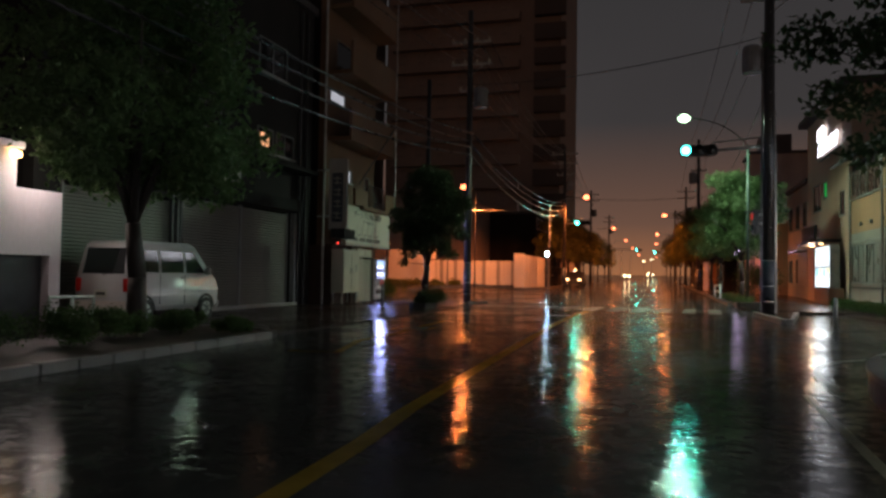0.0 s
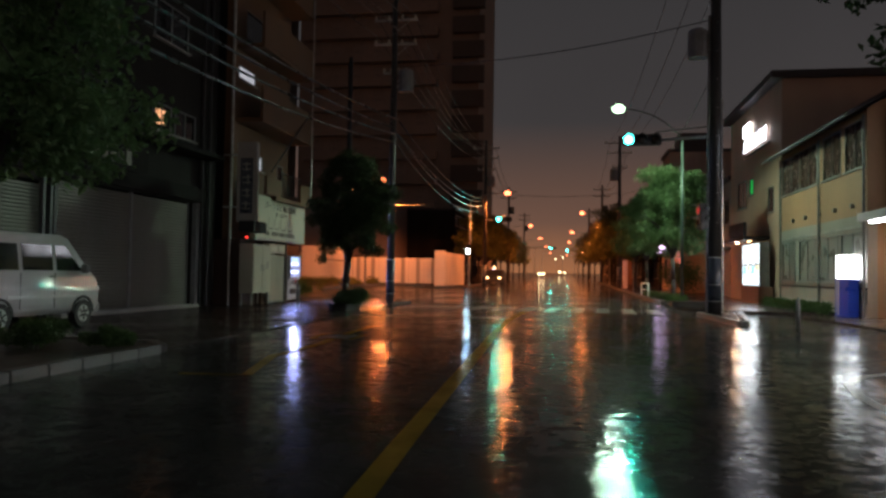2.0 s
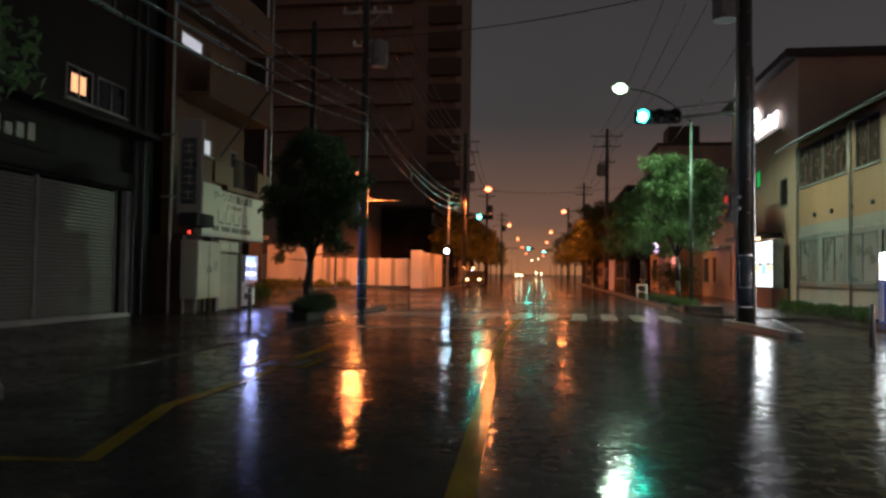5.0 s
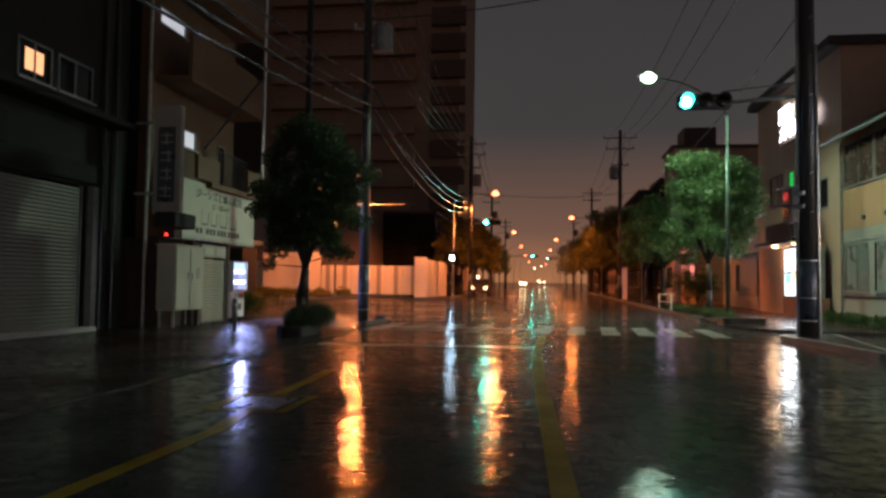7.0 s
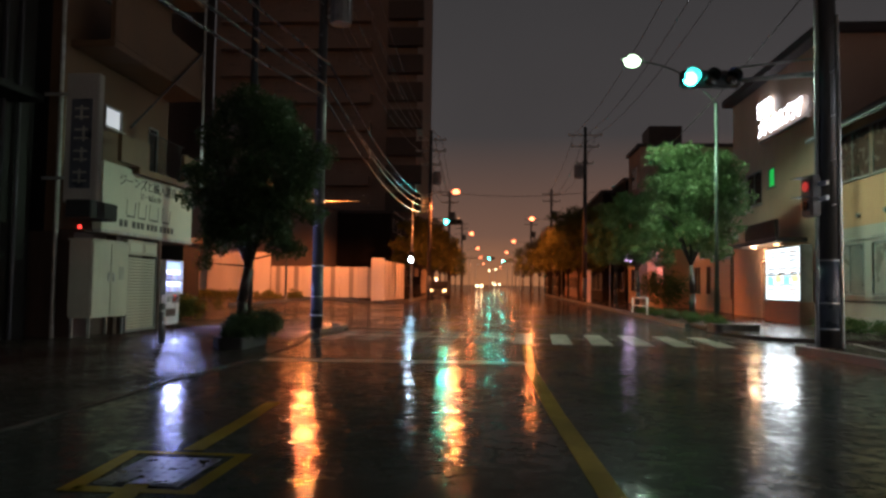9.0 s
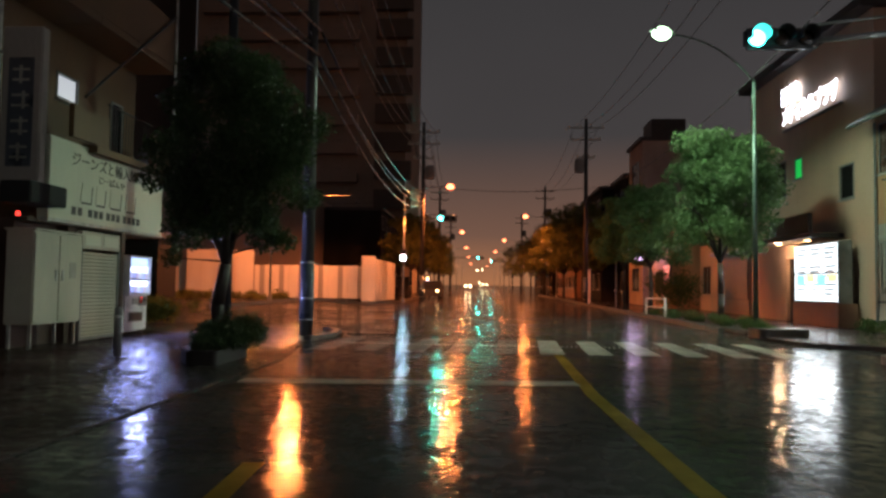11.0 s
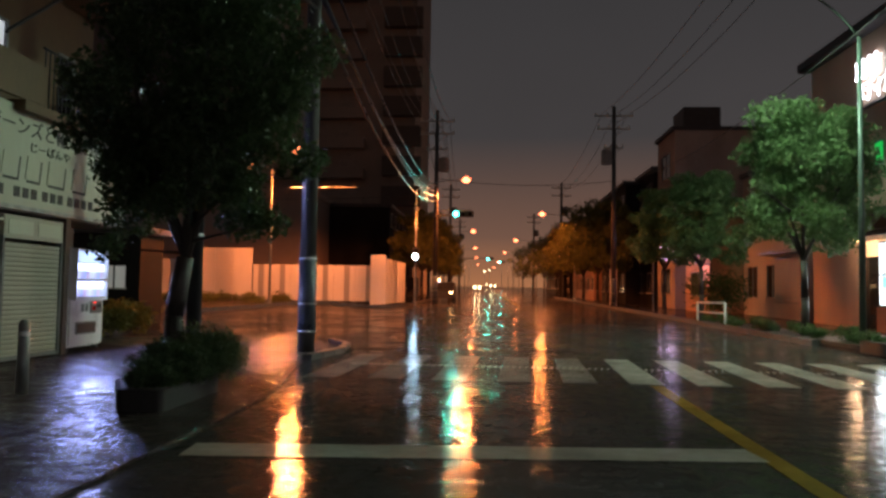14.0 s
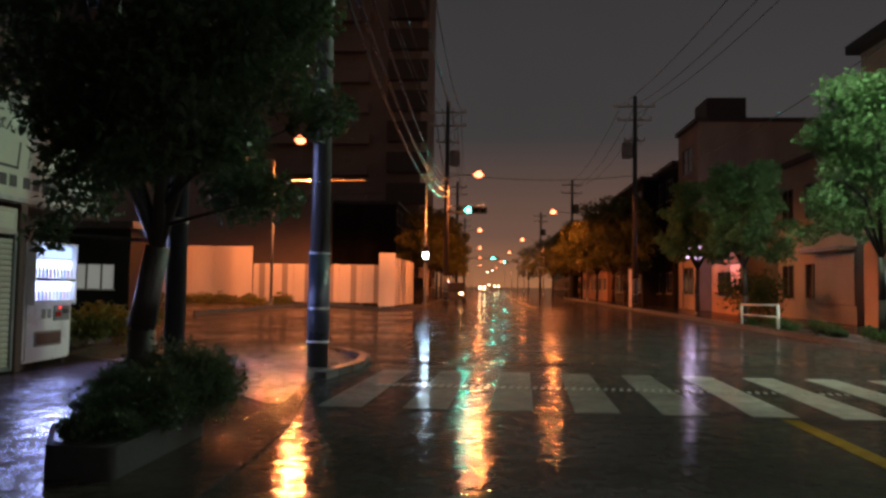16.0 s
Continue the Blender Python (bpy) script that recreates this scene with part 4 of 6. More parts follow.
part("downpipe", tube((-0.6, wy0 - 0.12, 0), (-0.6, wy0 - 0.12, 13.8), 0.05, None, 10), "galv", sh)
part("downpipe", tube((0.42, 2.55, 4.0), (0.42, 2.55, 13.8), 0.035, None, 8), "galv", sh)
# long sloping stay before the balconies
part("stay", tube((0.40, -1.6, 4.9), (0.42, 2.5, 8.0), 0.03, None, 8), "dark_metal", sh)

sb = thing("shop_sign", (-12.25, 30.2, 2.42), "wide cream sign board with faded dark lettering", "sign")
part("board", box(-0.10, 0.12, -2.55, 2.4, 0.0, 1.58, 0.015), "sign_cream", sb)
part("lower_edge", box(-0.08, 0.14, -2.57, 2.42, -0.05, 0.02, 0.01), "galv", sb)
writing("lettering", "ジーンズと輸入雑貨", 0.30, "letter", sb, pose(0.128, -0.25, 1.24) @ FACE_E, "dark lettering", width=3.1)
writing("lettering", "じーぱんや", 0.18, "letter", sb, pose(0.128, -0.2, 0.96) @ FACE_E, "small dark lettering", width=1.1)
for y0, wd in ((-1.45, 0.46), (-0.86, 0.42), (-0.28, 0.56), (0.45, 0.50)):
    for nm, dy, dz, x1, k in (("name_shadow", 0.05, -0.04, 0.127, "letter"), ("name_shape", 0.0, 0.0, 0.134, "sign_cream")):
        bm = bmesh.new()
        f = bm.faces.new([bm.verts.new((0.121, y0 + dy + u * wd + 0.05 * v, 0.44 + dz + 0.38 * v)) for u, v in ((0, 0), (0.82, 0), (0.82, 1), (0, 1))])
        r = bmesh.ops.extrude_face_region(bm, geom=[f])
        bmesh.ops.translate(bm, verts=[v for v in r["geom"] if isinstance(v, bmesh.types.BMVert)], vec=(x1 - 0.121, 0, 0))
        bmesh.ops.recalc_face_normals(bm, faces=bm.faces)
        part(nm, bm, k, sb, "plain raised shape of the shop name" if k != "letter" else "dark drop shadow")
for i, y0 in enumerate((-1.75, -1.52, -1.12, -0.90, -0.68, -0.38, -0.16, 0.06, 0.36, 0.58, 0.80, 1.02)):
    part("small_bar", box(0.121, 0.128, y0, y0 + 0.15, 0.15, 0.31), "letter", sb)
aw = thing("sign_box", (-11.95, 27.2, 2.52), "small black box sign beside the cream board", "sign")
part("body", box(-0.2, 0.35, -0.95, 0.16, 0.05, 0.42, 0.02), "matt_black", aw)
part("bracket", box(-0.35, -0.2, -0.1, 0.1, 0.2, 0.3), "galv", aw)
vs = thing("vertical_sign", (-12.0, 26.6, 2.90), "tall dim projecting sign box with unlit panels", "sign")
part("body", box(-0.36, 0.36, -0.11, 0.11, 0.0, 2.75, 0.02), "grey_band", vs)
part("panel", box(-0.23, 0.23, -0.122, -0.105, 0.3, 2.2, 0.006), "pole_wrap", vs, "dim blue panel")
for i in range(4):
    bm = box(-0.15, 0.15, -0.130, -0.121, 0.62 + i * 0.45, 0.66 + i * 0.45)
    add_box(bm, -0.15, 0.15, -0.130, -0.121, 0.44 + i * 0.45, 0.48 + i * 0.45)
    add_box(bm, -0.03 + 0.03 * (i % 3), 0.02 + 0.03 * (i % 3), -0.129, -0.122, 0.40 + i * 0.45, 0.71 + i * 0.45)
    part("letter_bar", bm, "letter_faded", vs)
part("bracket", box(-0.9, -0.36, -0.03, 0.03, 0.5, 0.56), "galv", vs)
part("bracket", box(-0.9, -0.36, -0.03, 0.03, 2.3, 2.36), "galv", vs)
part("red_lamp", tube((0.1, -0.2, -0.55), (0.1, -0.2, -0.48), 0.035, None, 10), "red", vs, "small red lamp")

shutter((-12.18, 29.7, 0.05), 28.95, 30.44, 0.06, 1.86, "cream_shutter", "cream steel roller shutter of the closed shop", 0.075)
tw = thing("transom_window", (-12.2, 29.7, 1.92), "pale transom window over the shop shutter", "window")
part("frame", box(-0.05, 0.07, -0.80, 0.78, 0.0, 0.36, 0.01), "cream_shutter", tw)
for y in (-0.70, 0.06):
    part("pane", box(0.071, 0.08, y, y + 0.62, 0.07, 0.29), "sign_cream", tw)
eb = thing("electric_cabinet", (-12.05, 27.55, 0.05), "cream steel electric cabinet raised on thin legs", "cabinet")
part("body", box(-0.28, 0.22, -0.78, 0.78, 0.42, 2.08, 0.015), "box_cream", eb)
for y in (-0.76, 0.012):
    d = part("door", box(0.222, 0.245, y, y + 0.745, 0.46, 2.04, 0.006), "box_cream", eb)
    part("handle", box(0.246, 0.27, y + (0.62 if y < 0 else 0.06), y + (0.68 if y < 0 else 0.12), 1.2, 1.4, 0.005), "galv", d, "steel handle")
part("notice", box(0.246, 0.250, 0.34, 0.56, 1.25, 1.55), "letter_faded", eb, "small faded notice")
for x in (-0.22, 0.16):
    for y in (-0.7, 0.7):
        part("leg", box(x - 0.025, x + 0.025, y - 0.025, y + 0.025, 0, 0.42), "galv", eb)
part("rain_hood", box(-0.30, 0.28, -0.82, 0.82, 2.08, 2.12, 0.01), "box_cream", eb)

# vending machine
vm = thing("vending_machine", (-12.48, 31.25, 0.04), "white drinks vending machine with a lit blue-white window", "vending machine")
part("body", box(-0.45, 0.28, -0.58, 0.58, 0.06, 1.83, 0.025), "vend_white", vm)
door = part("door", box(0.282, 0.40, -0.58, 0.58, 0.09, 1.82, 0.03), "vend_white", vm)
part("window_frame", box(0.402, 0.415, -0.56, 0.50, 0.90, 1.79, 0.004), "vend_white", vm)
part("light_panel", box(0.416, 0.420, -0.54, 0.48, 0.92, 1.56), "vend", vm, "glowing blue-white back panel")
part("header_panel", box(0.416, 0.424, -0.54, 0.48, 1.585, 1.77, 0.003), "vend_head", vm, "dimmer pale blue header panel")
CANS = [mat("can_" + n, c, 0.3, bump=0) for n, c in (("white", (0.86, 0.86, 0.9)), ("blue", (0.62, 0.70, 0.9)), ("pale", (0.85, 0.80, 0.78)), ("lilac", (0.78, 0.74, 0.9)), ("pink", (0.85, 0.66, 0.70)))]
for row in range(2):
    z = 0.965 + row * 0.32
    part("shelf", box(0.42, 0.50, -0.54, 0.48, z - 0.03, z - 0.012), "vend_white", vm)
    part("price_strip", box(0.500, 0.506, -0.54, 0.48, z - 0.045, z + 0.005), "vend_white", vm)
    for i in range(11):
        y = -0.49 + i * 0.092
        bm = tube((0.455, y, z), (0.455, y, z + 0.12), 0.024, None, 10)
        add_tube(bm, (0.455, y, z + 0.12), (0.455, y, z + 0.16), 0.024, 0.011, 10)
        add_tube(bm, (0.455, y, z + 0.16), (0.455, y, z + 0.18), 0.013, None, 8)
        part("bottle", bm, CANS[(i * 3 + row * 2) % 5], vm)
for y in (-0.56, 0.485):
    part("window_cheek", box(0.416, 0.51, y, y + 0.02, 0.90, 1.80, 0.004), "vend_white", vm)
part("window_hood", box(0.416, 0.515, -0.56, 0.505, 1.79, 1.815, 0.004), "vend_white", vm)
for y in (-0.20, -0.06, 0.10):
    part("button_panel", box(0.402, 0.408, y, y + 0.09, 0.70, 0.84, 0.003), "grey_metal", vm)
part("small_red_light", box(0.421, 0.426, 0.20, 0.25, 0.84, 0.87), "red", vm, "small red display")
part("coin_panel", box(0.402, 0.42, 0.08, 0.50, 0.66, 0.88, 0.01), "grey_metal", vm)
part("coin_slot", box(0.421, 0.43, 0.30, 0.44, 0.76, 0.83), "dark_metal", vm)
part("bill_slot", box(0.421, 0.435, 0.12, 0.24, 0.72, 0.80), "red_plastic", vm)
part("flap_frame", box(0.402, 0.42, -0.38, 0.30, 0.30, 0.52, 0.01), "grey_metal", vm)
part("flap", box(0.421, 0.428, -0.34, 0.26, 0.33, 0.49), "dark_brown", vm, "brown dispensing flap")
for y in (-0.5, 0.5):
    for x in (-0.4, 0.3):
        part("foot", box(x - 0.04, x + 0.04, y - 0.04, y + 0.04, 0, 0.07), "dark_metal", vm)

panel_lamp("vending_light", (-11.94, 31.22, 1.26), (-9, 31.17, 1.1), 0.80, 0.78, (0.38, 0.44, 1.0), 90)

# bollard
bo = thing("bollard", (-9.86, 25.95, 0.045), "dark steel bollard standing on the pavement", "bollard")
part("post", tube((0, 0, 0), (0, 0, 0.76), 0.062, 0.06, 16), "grey_metal", bo, smooth=True)
part("cap", tube((0, 0, 0.76), (0, 0, 0.80), 0.062, 0.03, 16), "grey_metal", bo)
part("band", tube((0, 0, 0.62), (0, 0, 0.67), 0.064, None, 16), "galv", bo, "reflective band")


# the silver van, heading up the street
def van(at, rz):
    t = thing("van", at, "silver boxy minivan parked before the shutters", "van", rz)
    prof = [(-1.70, 0.34), (-1.72, 0.62), (-1.70, 0.98), (-1.60, 1.55), (-1.52, 1.80), (-1.40, 1.87), (0.55, 1.88), (0.80, 1.82), (1.35, 1.20), (1.60, 1.02), (1.70, 0.80), (1.72, 0.42), (1.66, 0.30), (-1.60, 0.28)]
    def sx(z):
        """Half the width at a height: the flanks bulge at the waist and lean in above."""
        if z < 0.85:
            return 0.735 - 0.16 * (0.85 - z) ** 2
        return 0.735 - 0.09 * (z - 0.85) ** 1.5 - 0.03 * max(0, z - 1.1)
    bm = side_profile(prof, -0.73, 0.73)
    for i in range(14):
        bmesh.ops.bisect_plane(bm, geom=bm.verts[:] + bm.edges[:] + bm.faces[:], plane_co=(0, 0, 0.40 + i * 0.1), plane_no=(0, 0, 1))
    for v in bm.verts:
        v.co.x = math.copysign(sx(v.co.z), v.co.x)
    bmesh.ops.recalc_face_normals(bm, faces=bm.faces)
    bmesh.ops.bevel(bm, geom=[ed for ed in bm.edges if len(ed.link_faces) == 2 and ed.calc_face_angle(0) > 0.9], offset=0.05, segments=3, affect="EDGES")
    part("body", bm, "van", t, smooth=True)

    def pane(name, pts, off, mt="glass_dark"):
        bm = bmesh.new()
        f = bm.faces.new([bm.verts.new(p) for p in pts])
        r = bmesh.ops.extrude_face_region(bm, geom=[f])
        bmesh.ops.translate(bm, verts=[v for v in r["geom"] if isinstance(v, bmesh.types.BMVert)], vec=off)
        bmesh.ops.recalc_face_normals(bm, faces=bm.faces)
        return part(name, bm, mt, t)
    for s in (1, -1):
        for y0, y1, y2, y3 in ((-1.45, -0.72, -0.72, -1.36), (-0.62, 0.22, 0.22, -0.62), (0.32, 1.10, 0.62, 0.32)):
            pane("side_window", [(s * (sx(1.16) + 0.004), y0, 1.16), (s * (sx(1.16) + 0.004), y1, 1.16), (s * (sx(1.41) + 0.006), y1 * 0.5 + y2 * 0.5, 1.41), (s * (sx(1.66) + 0.004), y2, 1.66), (s * (sx(1.66) + 0.004), y3, 1.66), (s * (sx(1.41) + 0.006), y0 * 0.5 + y3 * 0.5, 1.41)], (s * 0.006, 0, 0))
        part("door_seam", box(s * 0.731 - 0.004, s * 0.731 + 0.004, 0.26, 0.275, 0.42, 1.12), "rubber", t)
        part("door_seam", box(s * 0.731 - 0.004, s * 0.731 + 0.004, -0.68, -0.665, 0.42, 1.12), "rubber", t)
        part("side_moulding", box(s * 0.735 - 0.008, s * 0.735 + 0.008, -1.0, 0.9, 0.62, 0.68), "van", t)
        part("door_handle", box(s * 0.745 - 0.012, s * 0.745 + 0.012, 0.10, 0.24, 1.02, 1.06, 0.005), "grey_metal", t)
        part("mirror", box(s * 0.86 - 0.09, s * 0.86 + 0.09, 0.98, 1.06, 1.12, 1.30, 0.02), "grey_metal", t)
        part("tail_lamp", box(s * 0.63 - 0.07, s * 0.63 + 0.07, -1.735, -1.68, 0.72, 1.02, 0.02), "red_plastic", t)
        part("head_lamp", box(s * 0.55 - 0.14, s * 0.55 + 0.14, 1.62, 1.72, 0.68, 0.86, 0.03), "chrome", t)
    pane("rear_window", [(-0.56, -1.672, 1.12), (0.56, -1.672, 1.12), (0.52, -1.56, 1.70), (-0.52, -1.56, 1.70)], (0, -0.012, 0.002))
    pane("windscreen", [(-0.60, 1.36, 1.22), (0.60, 1.36, 1.22), (0.55, 0.87, 1.77), (-0.55, 0.87, 1.77)], (0, 0.012, 0.012))
    part("plate", box(-0.17, 0.17, -1.745, -1.735, 0.60, 0.76), "sign_cream", t)
    part("plate_bar", box(-0.12, 0.12, -1.750, -1.746, 0.65, 0.71), "letter", t)
    part("wiper", tube((0.0, -1.70, 1.10), (0.38, -1.66, 1.20), 0.012, None, 6), "rubber", t)
    part("rear_bumper", box(-0.72, 0.72, -1.80, -1.66, 0.30, 0.52, 0.04), "van_rear_warm_lit", t)
    part("front_bumper", box(-0.72, 0.72, 1.62, 1.78, 0.28, 0.50, 0.04), "van", t)
    part("roof_aerial", tube((0.2, 1.0, 1.80), (0.2, 0.8, 2.05), 0.006, None, 5), "rubber", t)
    for s in (1, -1):
        for y in (-1.18, 1.16):
            w = part("wheel", tube((s * 0.58, y, 0.28), (s * 0.745, y, 0.28), 0.28, None, 24), "rubber", t)
            bm = tube((s * 0.735, y, 0.28), (s * 0.752, y, 0.28), 0.185, 0.17, 20)
            part("rim", bm, "galv", w)
            for i in range(6):
                a = i * 1.047
                part("spoke", box(-0.012, 0.012, -0.02, 0.02, 0.03, 0.15), "dark_metal", w).matrix_basis = pose(s * 0.752, y, 0.28, math.degrees(a))
            bm = bmesh.new()
            for i in range(12):
                a, b = math.pi * i / 12, math.pi * (i + 1) / 12
                q = [bm.verts.new((s * 0.733, y + r * math.cos(c), 0.29 + r * math.sin(c))) for r, c in ((0.30, a), (0.30, b), (0.36, b), (0.36, a))]
                bm.faces.new(q)
            bmesh.ops.remove_doubles(bm, verts=bm.verts, dist=0.001)
            bmesh.ops.recalc_face_normals(bm, faces=bm.faces)
            arch = part("wheel_arch", bm, "rubber", t)
            arch.modifiers.new("thick", "SOLIDIFY").thickness = 0.015
    return t


van((-11.85, 15.55, 0.02), 0)

# white-walled building beside the shutters
wb = thing("white_building", (-12.3, 10, 0), "white-walled low building with a dark garage opening", "building")
part("wall", wall_with_holes(-0.3, 0, -9, 3.1, 0, 2.85, [(-4.5, 2.8, 0, 1.5)]), "white_wall", wb)
part("wall", box(-8, -0.3, 2.8, 3.1, 0, 2.85), "white_wall", wb)
part("back_wall", box(-8.2, -8, -9, 3.1, 0, 2.85), "white_wall", wb)
part("wall", wall_with_holes(-0.301, -0.001, -9, 1.9, 2.85, 3.6, []), "white_wall", wb)
# back of the opening: near-black, unlike the white outer walls
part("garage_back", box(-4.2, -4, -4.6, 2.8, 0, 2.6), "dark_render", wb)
part("roof", box(-8.2, 0.12, -9.1, 2.0, 3.6, 3.75, 0.02), "white_wall", wb)
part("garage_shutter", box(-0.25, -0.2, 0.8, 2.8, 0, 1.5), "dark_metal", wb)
part("wall_lamp", box(0.0, 0.16, 1.7, 1.88, 3.42, 3.54, 0.02), "entrance", wb, "small warm wall lamp")
lamp("wall_light", (-11.75, 12.3, 3.25), (1.0, 0.80, 0.74), 30, 0.12)
# low pipe barrier near the van
br = thing("pipe_barrier", (-11.4, 12.9, 0.045), "low white pipe barrier beside the van", "barrier")
for z in (0.28, 0.62):
    part("rail", tube((-0.1, -0.9, z), (-0.1, 0.3, z), 0.03, None, 8), "rail", br)
for y in (-0.9, -0.3, 0.3):
    part("post", tube((-0.1, y, 0), (-0.1, y, 0.64), 0.035, None, 8), "rail", br)

# low house across the side street
bh = thing("corner_house", (-18.15, 46.0, rise(-18.15, 46.0)), "dim low house across the side street", "house")
hb = bmesh.new()
for x0, x1, z0, z1 in ((-9, -2.15, 0, 3.1), (-0.55, 0, 0, 3.1), (-2.15, -0.55, 0, 1.0), (-2.15, -0.55, 1.85, 3.1)):
    add_box(hb, x0, x1, 0, 0.2, z0, z1)
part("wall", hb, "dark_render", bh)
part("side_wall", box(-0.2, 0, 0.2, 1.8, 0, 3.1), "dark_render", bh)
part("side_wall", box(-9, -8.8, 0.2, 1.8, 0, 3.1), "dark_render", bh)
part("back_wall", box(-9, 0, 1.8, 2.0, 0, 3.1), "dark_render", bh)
part("roof", box(-9.4, 0.25, -0.4, 2.3, 3.1, 3.35, 0.03), "roof", bh)
hw = new("window")
hw.parent = bh
part("pane", box(-2.15, -0.55, 0.10, 0.112, 1.0, 1.85), "dim_window", hw, "dim lit pane")
for x in (-2.15, -1.62, -1.08, -0.6):
    part("mullion", box(x, x + 0.05, 0.06, 0.098, 1.0, 1.85), "dark_metal", hw)
part("sill", box(-2.2, -0.5, -0.06, 0.0, 0.94, 1.0), "concrete", hw)


# ---- planting strips and trees ----
strip_l = thing("planting_bed", (0, 0, 0), "dark wet soil bed behind the kerb", "planting bed", kind="structure")
part("soil", outline([(-6.95, -8), (-7.1, 12.6), (-7.6, 13.2), (-9.7, 13.3), (-9.7, -8)], 0.046, 0.10), "soil", strip_l)
for i, (x, y, rx, h) in enumerate(((-8.2, 6.3, 0.7, 0.45), (-8.5, 7.7, 0.8, 0.55), (-8.3, 9.1, 0.75, 0.5), (-8.6, 10.4, 0.7, 0.42), (-8.2, 11.6, 0.65, 0.36), (-8.9, 12.6, 0.6, 0.32), (-7.6, 12.3, 0.4, 0.25), (-8.3, 4.6, 0.8, 0.5))):
    shrub((x, y, 0.10), "low clipped green shrub in the planting bed", 60 + i, rx * 0.8, rx * 0.8, h * 1.15, 3600, 0.045, "bed shrubs")
tree((-9.3, 11.8, 0.09), "broad leafy street tree over the planting bed", 11, 7.8, 2.35, 2.0, 0.17, 20000, "leaf", 0.15, (-0.5, 0.2), clumps=60)

pl = thing("tree_planter", (0, 0, 0.03), "low concrete-edged planter with a shade-dark rim round the street tree", "planter")
rim = [(-8.4, 25.15), (-7.95, 25.15), (-7.95, 26.7), (-8.85, 26.9), (-8.8, 25.9)]
mid_x, mid_y = sum(p[0] for p in rim) / 5, sum(p[1] for p in rim) / 5
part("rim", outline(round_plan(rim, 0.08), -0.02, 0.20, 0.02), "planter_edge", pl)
part("soil", outline(round_plan([(mid_x + (x - mid_x) * 0.88, mid_y + (y - mid_y) * 0.9) for x, y in rim], 0.08), 0.08, 0.206), "soil", pl)
for i, (x, y, r, h) in enumerate(((-8.26, 25.42, 0.14, 0.24), (-8.08, 25.45, 0.12, 0.24), (-8.2, 25.7, 0.2, 0.36), (-8.40, 26.05, 0.24, 0.46), (-8.05, 26.0, 0.24, 0.46), (-8.5, 26.5, 0.22, 0.5), (-8.02, 26.45, 0.26, 0.62), (-7.98, 26.75, 0.24, 0.55))):
    shrub((x, y, 0.16), "dark bushy shrub at the foot of the tree", 90 + i, r, r, h, 2600, 0.045, "planter shrubs", "leaf_dark")
tree((-8.4, 26.49, 0.22), "dark dense street tree in a planter", 21, 5.0, 1.25, 1.35, 0.115, 34000, "leaf_dark", 0.078, (0.2, 0.0), flat=0.8, clumps=46,
     sprigs=((-0.85, 0.0, 1.45, 0.22), (-1.05, -0.3, 2.75, 0.32), (1.35, -0.6, 3.1, 0.40), (1.55, -0.4, 3.6, 0.42), (1.2, -0.9, 3.9, 0.4), (0.9, -0.7, 2.1, 0.3), (1.1, -0.2, 1.75, 0.26), (1.35, 0.2, 2.5, 0.34), (-1.2, 0.2, 3.3, 0.36)))

bed_r = thing("planting_bed", (0, 0, 0), "narrow soil bed along the far kerb", "planting bed", kind="structure")
part("soil", outline(round_plan([(3.05, 34.6), (3.0, 48.5), (4.4, 48.5), (4.5, 34.9)], 0.3), 0.101, 0.18), "soil", bed_r)
part("rim", outline(round_plan([(2.98, 33.4), (2.98, 34.6), (4.5, 34.8), (4.4, 33.8)], 0.3), 0.05, 0.30, 0.03), "soil", bed_r)
for i in range(13):
    shrub((3.35 + 0.5 * ((i * 7) % 3) / 3, 34.3 + i * 1.02, 0.17), "small low plant in the kerbside bed", 130 + i, 0.34, 0.4, 0.26 + 0.05 * (i % 3), 520, 0.07, "kerbside plants")
tree((3.68, 38.86, 0.17), "leafy street tree lit green by the lamp", 33, 6.25, 2.0, 2.0, 0.10, 19000, "leaf", 0.13, (-0.1, -0.1), clumps=50)
tree((3.3, 47.4, 0.2), "dimmer street tree further along the pavement", 37, 5.7, 1.65, 2.0, 0.10, 12000, "leaf", 0.14, clumps=40)
tree((3.1, 52.5, 0.25), "dark street tree beside the far pavement", 39, 5.7, 1.7, 2.0, 0.10, 8000, "leaf", 0.16, clumps=36)
for i, (x, y, h, s) in enumerate(((3.6, 72, 7.6, 2.5), (3.8, 78, 8.2, 2.7), (3.4, 84, 8.0, 2.6), (3.2, 94, 7.6, 2.5), (2.9, 104, 7.8, 2.6), (2.4, 116, 7.6, 2.5), (2.0, 134, 8.0, 2.6), (1.4, 155, 8.0, 2.6),
                                  (-9.8, 74, 6.8, 2.2), (-9.9, 82, 7.0, 2.3), (-10.2, 92, 7.2, 2.4), (-10.4, 103, 7.0, 2.4), (-10.8, 118, 7.2, 2.4), (-11.2, 136, 7.4, 2.5), (-11.8, 160, 7.6, 2.5))):
    tree((x, y, rise(x, y) + 0.02), "street tree under orange lamplight", 200 + i, h, s, 2.2, 0.12, 4200 if y < 100 else 2400, "leaf_street", 0.24, group="street trees", clumps=30)


